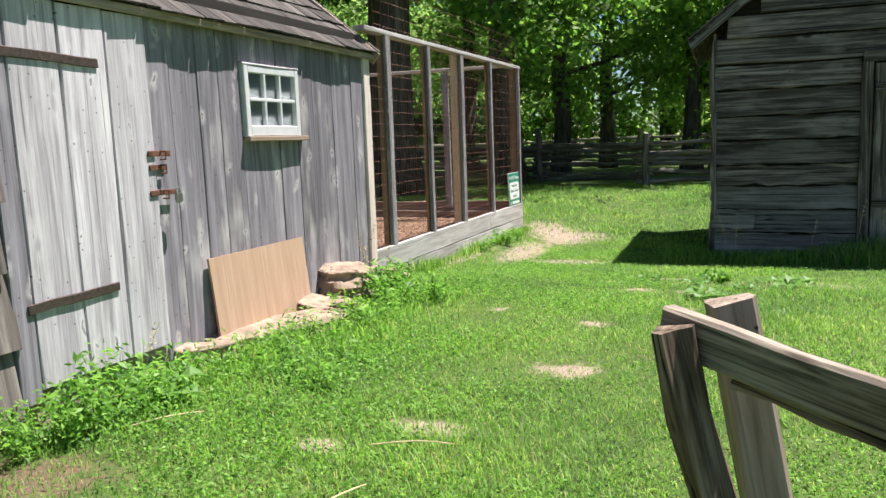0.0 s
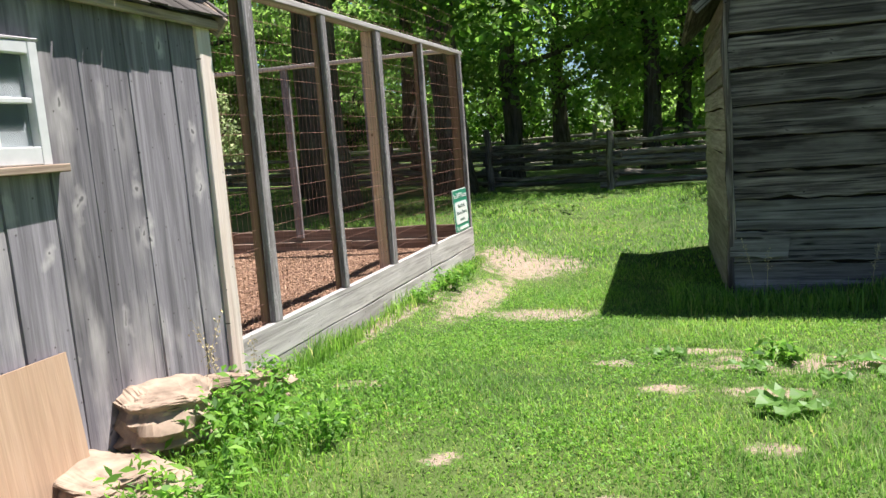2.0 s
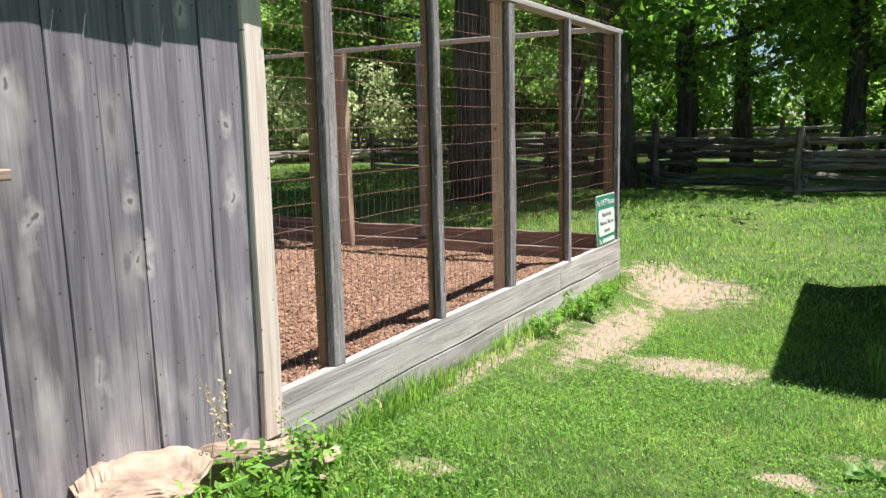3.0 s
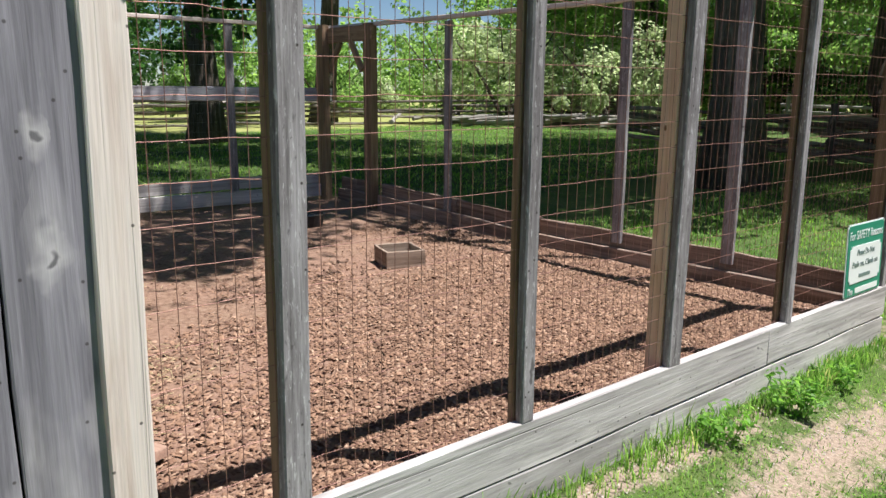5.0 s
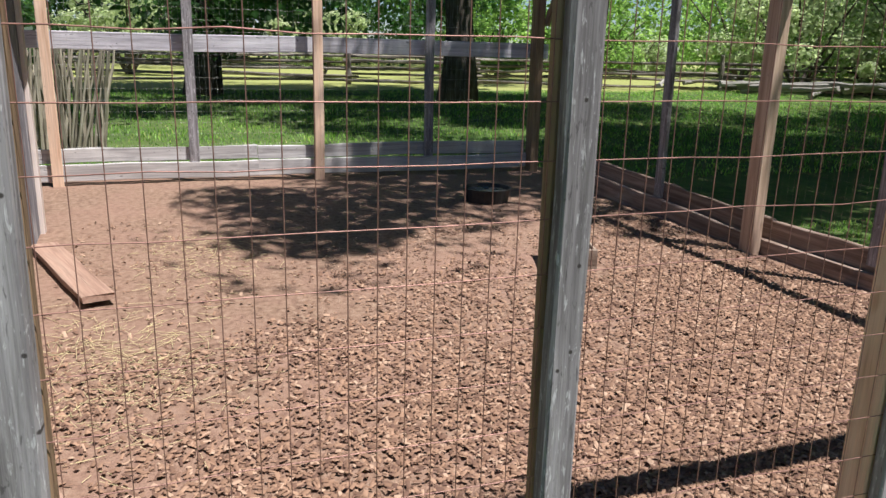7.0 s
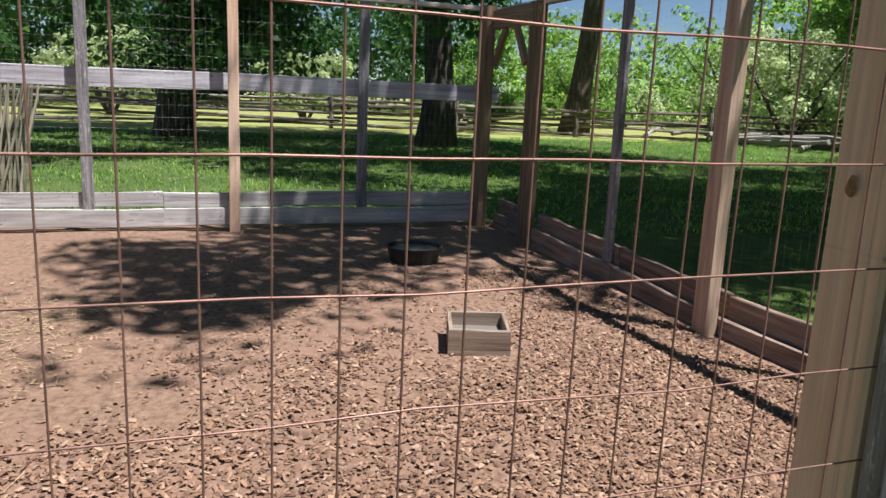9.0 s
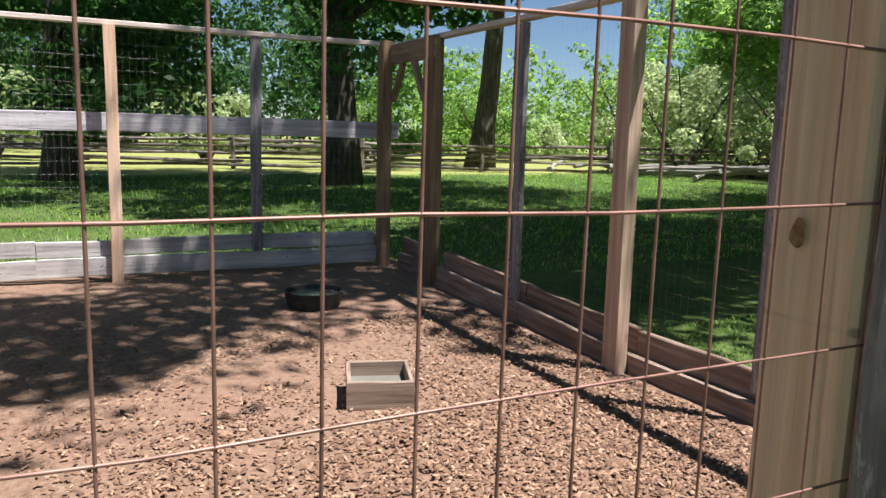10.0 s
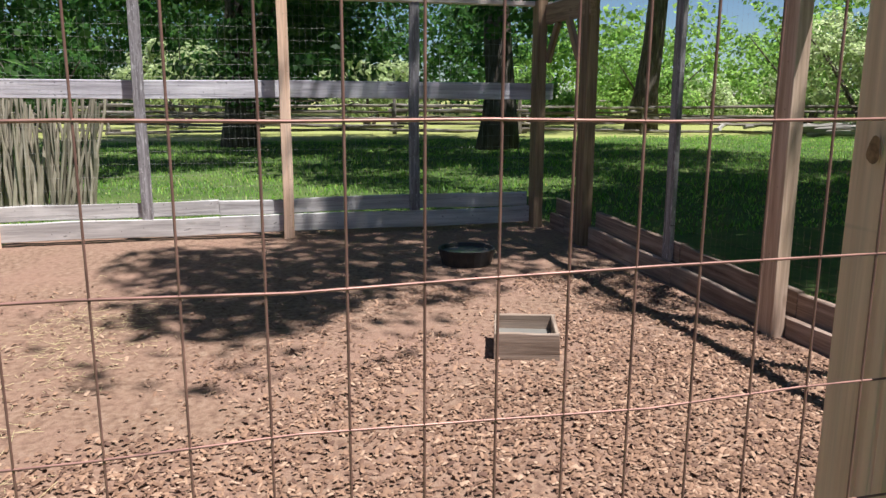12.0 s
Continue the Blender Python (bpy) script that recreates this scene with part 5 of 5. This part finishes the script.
near_path = lambda x, y, r: r.uniform(0, 1, len(x)) < np.clip(1.6 - np.hypot(x - 1.8, (y + 2.5) * 0.55) * 0.28, 0.15, 1)
grow("lawn_grass", 330000, (-0.05, -6.2, 5.0, 4.5), 0.018, 0.046, 0.0019, GRASS, "short sunlit lawn grass", 1, near_path, 1.5)
grow("lawn_grass", 60000, (-4.0, 4.4, 8.0, 13.0), 0.035, 0.075, 0.005, GRASS, "lawn grass towards the rail fence", 2, None, 1.2)
grow("lawn_grass", 70000, (-24.0, -4.0, -6.4, 22.0), 0.04, 0.08, 0.008, GRASS, "lawn grass behind the pen", 3, None, 1.2)
grow("tall_grass", 11000, (0.0, -3.5, 1.25, 0.1), 0.06, 0.17, 0.0035, GRASS, "taller grass along the coop", 4, lambda x, y, r: r.uniform(0, 1, len(x)) < np.clip(1 - x / 1.25, 0, 1) ** 1.6, 0.8)
grow("tall_grass", 7000, (2.0, 2.35, 5.5, 3.11), 0.10, 0.30, 0.004, GRASS, "tall grass along the shed", 5, lambda x, y, r: r.uniform(0, 1, len(x)) < (y - 2.1), 0.7)
grow("tall_grass", 3000, (0.0, 0.1, 0.14, 4.4), 0.06, 0.16, 0.003, GRASS, "tall grass along the kick board", 6, None, 0.8)


def lawn_herbs():
    """Clover and other small round leaves in the lawn."""
    r = np.random.default_rng(12)
    n = 210000
    x, y = r.uniform(0.0, 4.6, n), r.uniform(-6.0, 3.4, n)
    clump = np.sin(x * 3.1 + 2 * np.sin(y * 1.3)) * np.sin(y * 2.7 + np.sin(x * 2)) + r.normal(0, 0.5, n) - np.clip(x - 1.0, 0, 3) * 0.45 + np.clip(-y - 1, 0, 2) * 0.15
    ok = (clump > -0.1) & (bare(x, y) + r.normal(0, 0.4, n) < 0.0)
    x, y = x[ok], y[ok]
    lush = np.clip(1.15 - x * 0.55, 0, 1) * np.clip((-y + 0.6) * 2, 0, 1)
    z = hills(x, y) + r.uniform(0.008, 0.040, len(x)) + lush * r.uniform(0.0, 0.09, len(x))
    v, f = leaf_quads(np.stack([x, y, z], 1), 0.017 + 0.005 * lush[:, None], r, 0.4, 0.42, np.tile((0.1, 0.1, 0.5), (len(x), 1)))
    tagged(hang("clover", array_mesh("clover", v, f), CLOVER), "clover and small herbs in the lawn", "clover", kind="stuff")


lawn_herbs()


def weed(at, rad, high, n, leaf_size, seed, label):
    """A leafy weed: stems fanning out, leaves along them."""
    r = np.random.default_rng(seed)
    t = thing("weed", label, "weed", "weeds along the coop", at=(at[0], at[1], float(hills(at[0], at[1]))))
    bm = bmesh.new()
    pos = []
    for k in range(max(6, n // 30)):
        a, o, h = r.uniform(0, 6.28), rad * math.sqrt(r.uniform(0, 1)), high * r.uniform(0.5, 1.0)
        tip = Vector((math.cos(a) * o, math.sin(a) * o, h))
        root = Vector((math.cos(a) * o * 0.35, math.sin(a) * o * 0.35, -0.02))
        tube(bm, [root, root.lerp(tip, 0.6) + Vector((0, 0, 0.1 * h)), tip], [0.003, 0.002, 0.001], 4)
        for _ in range(30):
            s = r.uniform(0.25, 1.05)
            pos.append(root.lerp(tip, s) + Vector((0, 0, 0.1 * h * math.sin(math.pi * min(1, s)))) + Vector(r.normal(0, rad * 0.09 + 0.01, 3)))
    tagged(part("stalk_tuft", bm, CLOVER, t), kind="stuff")
    pos = np.array([tuple(p) for p in pos])
    v, f = leaf_quads(pos, leaf_size, r, 0.4, 0.38, np.tile((0.15, 0.1, 0.6), (len(pos), 1)))
    hang("foliage", array_mesh("foliage", v, f), CLOVER, t)


for i, (x, y, rad, high, n, s) in enumerate([(0.28, -3.10, 0.30, 0.26, 900, 0.042), (0.22, -3.42, 0.22, 0.24, 800, 0.034), (0.22, -2.75, 0.25, 0.20, 500, 0.040), (0.30, -2.2, 0.28, 0.16, 500, 0.035), (0.42, -1.75, 0.28, 0.16, 500, 0.035),
                                             (0.5, -1.2, 0.3, 0.2, 420, 0.05), (0.42, -0.65, 0.28, 0.3, 460, 0.05), (0.25, -0.25, 0.22, 0.3, 400, 0.045), (0.7, -0.5, 0.25, 0.2, 300, 0.04), (0.15, 2.95, 0.16, 0.18, 320, 0.04), (0.14, 2.4, 0.14, 0.15, 260, 0.04),
                                             (0.14, 3.5, 0.14, 0.13, 200, 0.035), (0.8, -2.4, 0.3, 0.14, 300, 0.045), (2.6, 0.95, 0.16, 0.1, 120, 0.06)]):
    weed((x, y), rad, high, n, s, 500 + i, "leafy green weed growing by the coop" if y < 0 else "leafy green weed by the kick board")


BROAD_WEEDS = [(0.34, -2.90, 0.24, 8), (0.20, -2.70, 0.20, 6), (3.1, 0.78, 0.22, 9), (2.05, 1.05, 0.13, 6), (2.45, 0.75, 0.13, 6), (2.8, 0.55, 0.12, 5), (2.55, 0.1, 0.20, 7), (2.9, 0.95, 0.12, 5)]


def broad_weed(at, rad, n, seed, up):
    """A low rosette of broad, folded leaves."""
    r = np.random.default_rng(seed)
    t = thing("broad_leaf_weed", "low weed with broad green leaves in the lawn", "weed", "broad weeds in the lawn", at=(at[0], at[1], float(hills(at[0], at[1]))))
    for k in range(n):
        a = k * 6.28 / n + r.uniform(-0.4, 0.4)
        L, w, rise = rad * r.uniform(0.7, 1.1), rad * r.uniform(0.35, 0.55), r.uniform(0.6, 1.4) * rad * up
        bm = bmesh.new()
        rows = []
        for i, (u, f) in enumerate(((0.0, 0.08), (0.22, 0.12), (0.42, 0.8), (0.62, 1.0), (0.82, 0.7), (1.0, 0.05))):
            z = 0.01 + rise * math.sin(u * 2.4)
            c = Vector((math.cos(a) * L * u, math.sin(a) * L * u, z))
            side = Vector((-math.sin(a), math.cos(a), 0)) * w * f * 0.5
            wave = 0.012 * math.sin(i * 2.2 + k)
            rows.append([bm.verts.new(c + side + Vector((0, 0, 0.015 + wave))), bm.verts.new(c), bm.verts.new(c - side + Vector((0, 0, 0.015 - wave)))])
        for p, q in zip(rows, rows[1:]):
            for j in (0, 1):
                bm.faces.new((p[j], p[j + 1], q[j + 1], q[j]))
        part("leaf", bm, BROAD_LEAF, t)


for i, (x, y, rad, n) in enumerate(BROAD_WEEDS):
    broad_weed((x, y), rad, n, 640 + i, 0.45 if x < 1 else 0.16)


def scatter_gravel():
    """Small stones lying on the bare strips of the lawn."""
    r = np.random.default_rng(61)
    n = 16000
    x, y = r.uniform(0.0, 2.0, n), r.uniform(0.8, 5.6, n)
    ok = bare(x, y) + r.normal(0, 0.3, n) > 0.25
    x, y = x[ok], y[ok]
    n = len(x)
    s = r.uniform(0.002, 0.007, n)[:, None] * np.array((1, 1, 0.7)) * r.uniform(0.7, 1.3, (n, 3))
    c = np.stack([x, y, hills(x, y) + 0.002], 1)
    tips = [(1, 0, 0), (0, 1, 0), (-1, 0, 0), (0, -1, 0), (0, 0, 1)]
    v = np.stack([c + s * np.array(t) for t in tips], 1).reshape(-1, 3)
    i = np.arange(n)[:, None] * 5
    f = np.concatenate([i + [0, 1, 4], i + [1, 2, 4], i + [2, 3, 4], i + [3, 0, 4]])
    tagged(hang("gravel", array_mesh("gravel", v, f), GRAVEL), "small grey-tan stones on bare earth", "gravel", kind="stuff")


scatter_gravel()


def scatter_chips():
    """Wood chips strewn over the pen floor, thickest near the path."""
    r = np.random.default_rng(21)
    n = 115000
    x, y = -0.08 - 4.9 * r.uniform(0, 1, n) ** 1.35, r.uniform(0.0, Y_SIDE - 0.15, n)
    ok = r.uniform(0, 1, n) < np.clip(0.16 + 0.17 * y + 0.26 * (x + 1.8) + 0.15 * np.sin(2.3 * x + 2 * y) * np.sin(1.7 * y - x) + 0.22 * np.sin(5.1 * x + 1.4 * np.sin(3 * y)) * np.sin(4.3 * y + 1.7 * x), 0.03, 1)
    x, y = x[ok], y[ok]
    n = len(x)
    a = r.uniform(0, 6.28, n)
    L, W, T = r.uniform(0.005, 0.017, n), r.uniform(0.0025, 0.0085, n), r.uniform(0.0007, 0.0018, n)
    d = np.stack([np.cos(a), np.sin(a), r.normal(0, 0.35, n)], 1)
    e = np.stack([-np.sin(a), np.cos(a), r.normal(0, 0.25, n)], 1)
    c = np.stack([x, y, floor_z(x, y) + 0.006 + r.uniform(0.0, 0.010, n)], 1)
    k = []
    for sx, sy, sz in ((-1, -1, -1), (1, -1, -1), (1, 1, -1), (-1, 1, -1), (-0.8, -0.8, 1), (0.9, -0.7, 1), (0.8, 0.8, 1), (-0.9, 0.7, 1)):
        k.append(c + d * (L * sx)[:, None] + e * (W * sy)[:, None] + np.array((0, 0, 1)) * (T * sz)[:, None])
    v = np.stack(k, 1).reshape(-1, 3)
    i = np.arange(n)[:, None] * 8
    f = np.concatenate([i + [4, 5, 6, 7], i + [0, 1, 5, 4], i + [1, 2, 6, 5], i + [2, 3, 7, 6], i + [3, 0, 4, 7]])
    tagged(hang("wood_chips", array_mesh("wood_chips", v, f), CHIP), "reddish wood chips strewn on dirt", "wood chips", kind="stuff")


scatter_chips()


def pale_strands():
    """Blond wood shavings in a loose drift on the dirt."""
    r = np.random.default_rng(91)
    verts, faces = [], []
    for k in range(800):
        cx, cy, sx, sy = ((-3.7, 0.78, 0.42, 0.22), (-2.05, 0.40, 0.40, 0.22))[k % 2]
        x, y, a = cx + r.normal(0, sx), cy + r.normal(0, sy), r.uniform(0, 6.28)
        L, z = r.uniform(0.02, 0.07) * (1 + k % 2), float(floor_z(x, y)) + 0.006
        wires(verts, faces, (x, y, z), (x + L * math.cos(a), y + L * math.sin(a), z + r.uniform(0.0, 0.012)), 0.0012)
    tagged(hang("wood_shavings", array_mesh("wood_shavings", np.array(verts), np.array(faces)), STRAW), "blond wood shavings strewn on reddish dirt", "shavings", kind="stuff")


pale_strands()


def grass_stalk(at, high, seed):
    r = np.random.default_rng(seed)
    g = thing("grass_stalk", "pale seeding grass stalk by the coop", "grass stalk", "seeding grasses", at=(at[0], at[1], float(hills(at[0], at[1]))))
    bend = Vector((r.uniform(-0.2, 0.3), r.uniform(-0.3, 0.3), 0)) * high
    pts = [bend * k * k + Vector((0, 0, high * k)) for k in np.linspace(0, 1, 6)]
    bm = bmesh.new()
    tube(bm, pts, [0.0022, 0.002, 0.0018, 0.0015, 0.0012, 0.0008], 4)
    part("stalk", bm, STRAW, g)
    pos = [tuple(Vector(pts[4]).lerp(Vector(pts[5]), r.uniform(-1.0, 1.0)) + Vector(r.normal(0, 0.012, 3))) for _ in range(40)]
    v, f = leaf_quads(np.array(pos), 0.018, r, 0.0, 0.3)
    hang("seed_head", array_mesh("seed_head", v, f), STRAW, g)


for i, (x, y, h) in enumerate([(0.10, -0.30, 0.55), (0.14, -0.36, 0.48), (0.08, -0.45, 0.60), (0.2, -0.22, 0.4), (0.3, -2.95, 0.4), (2.62, 2.9, 0.5), (2.7, 2.85, 0.42), (3.8, 2.8, 0.6), (4.0, 2.7, 0.55), (3.4, 2.85, 0.4)]):
    grass_stalk((x, y), h, 800 + i)


def straw(a, length, turn, seed):
    r = np.random.default_rng(seed)
    z = float(hills(a[0], a[1])) + 0.05
    bm = bmesh.new()
    pts = [(a[0] + math.cos(turn) * length * k + 0.02 * math.sin(3 * k), a[1] + math.sin(turn) * length * k, z + 0.015 * math.sin(math.pi * k)) for k in np.linspace(0, 1, 5)]
    tube(bm, pts, [0.003, 0.0035, 0.0035, 0.003, 0.002], 5)
    tagged(part("straw", bm, STRAW), "dry straw lying on the lawn", "straw", "loose straws")


for i, (x, y, l, t) in enumerate([(1.55, -3.15, 0.3, 0.3), (2.75, -2.2, 0.28, 0.5), (2.9, -2.15, 0.14, -0.8), (1.6, -3.7, 0.25, 1.2), (2.3, -3.6, 0.18, 0.9), (0.55, -3.3, 0.3, 0.9)]):
    straw((x, y), l, t, 900 + i)
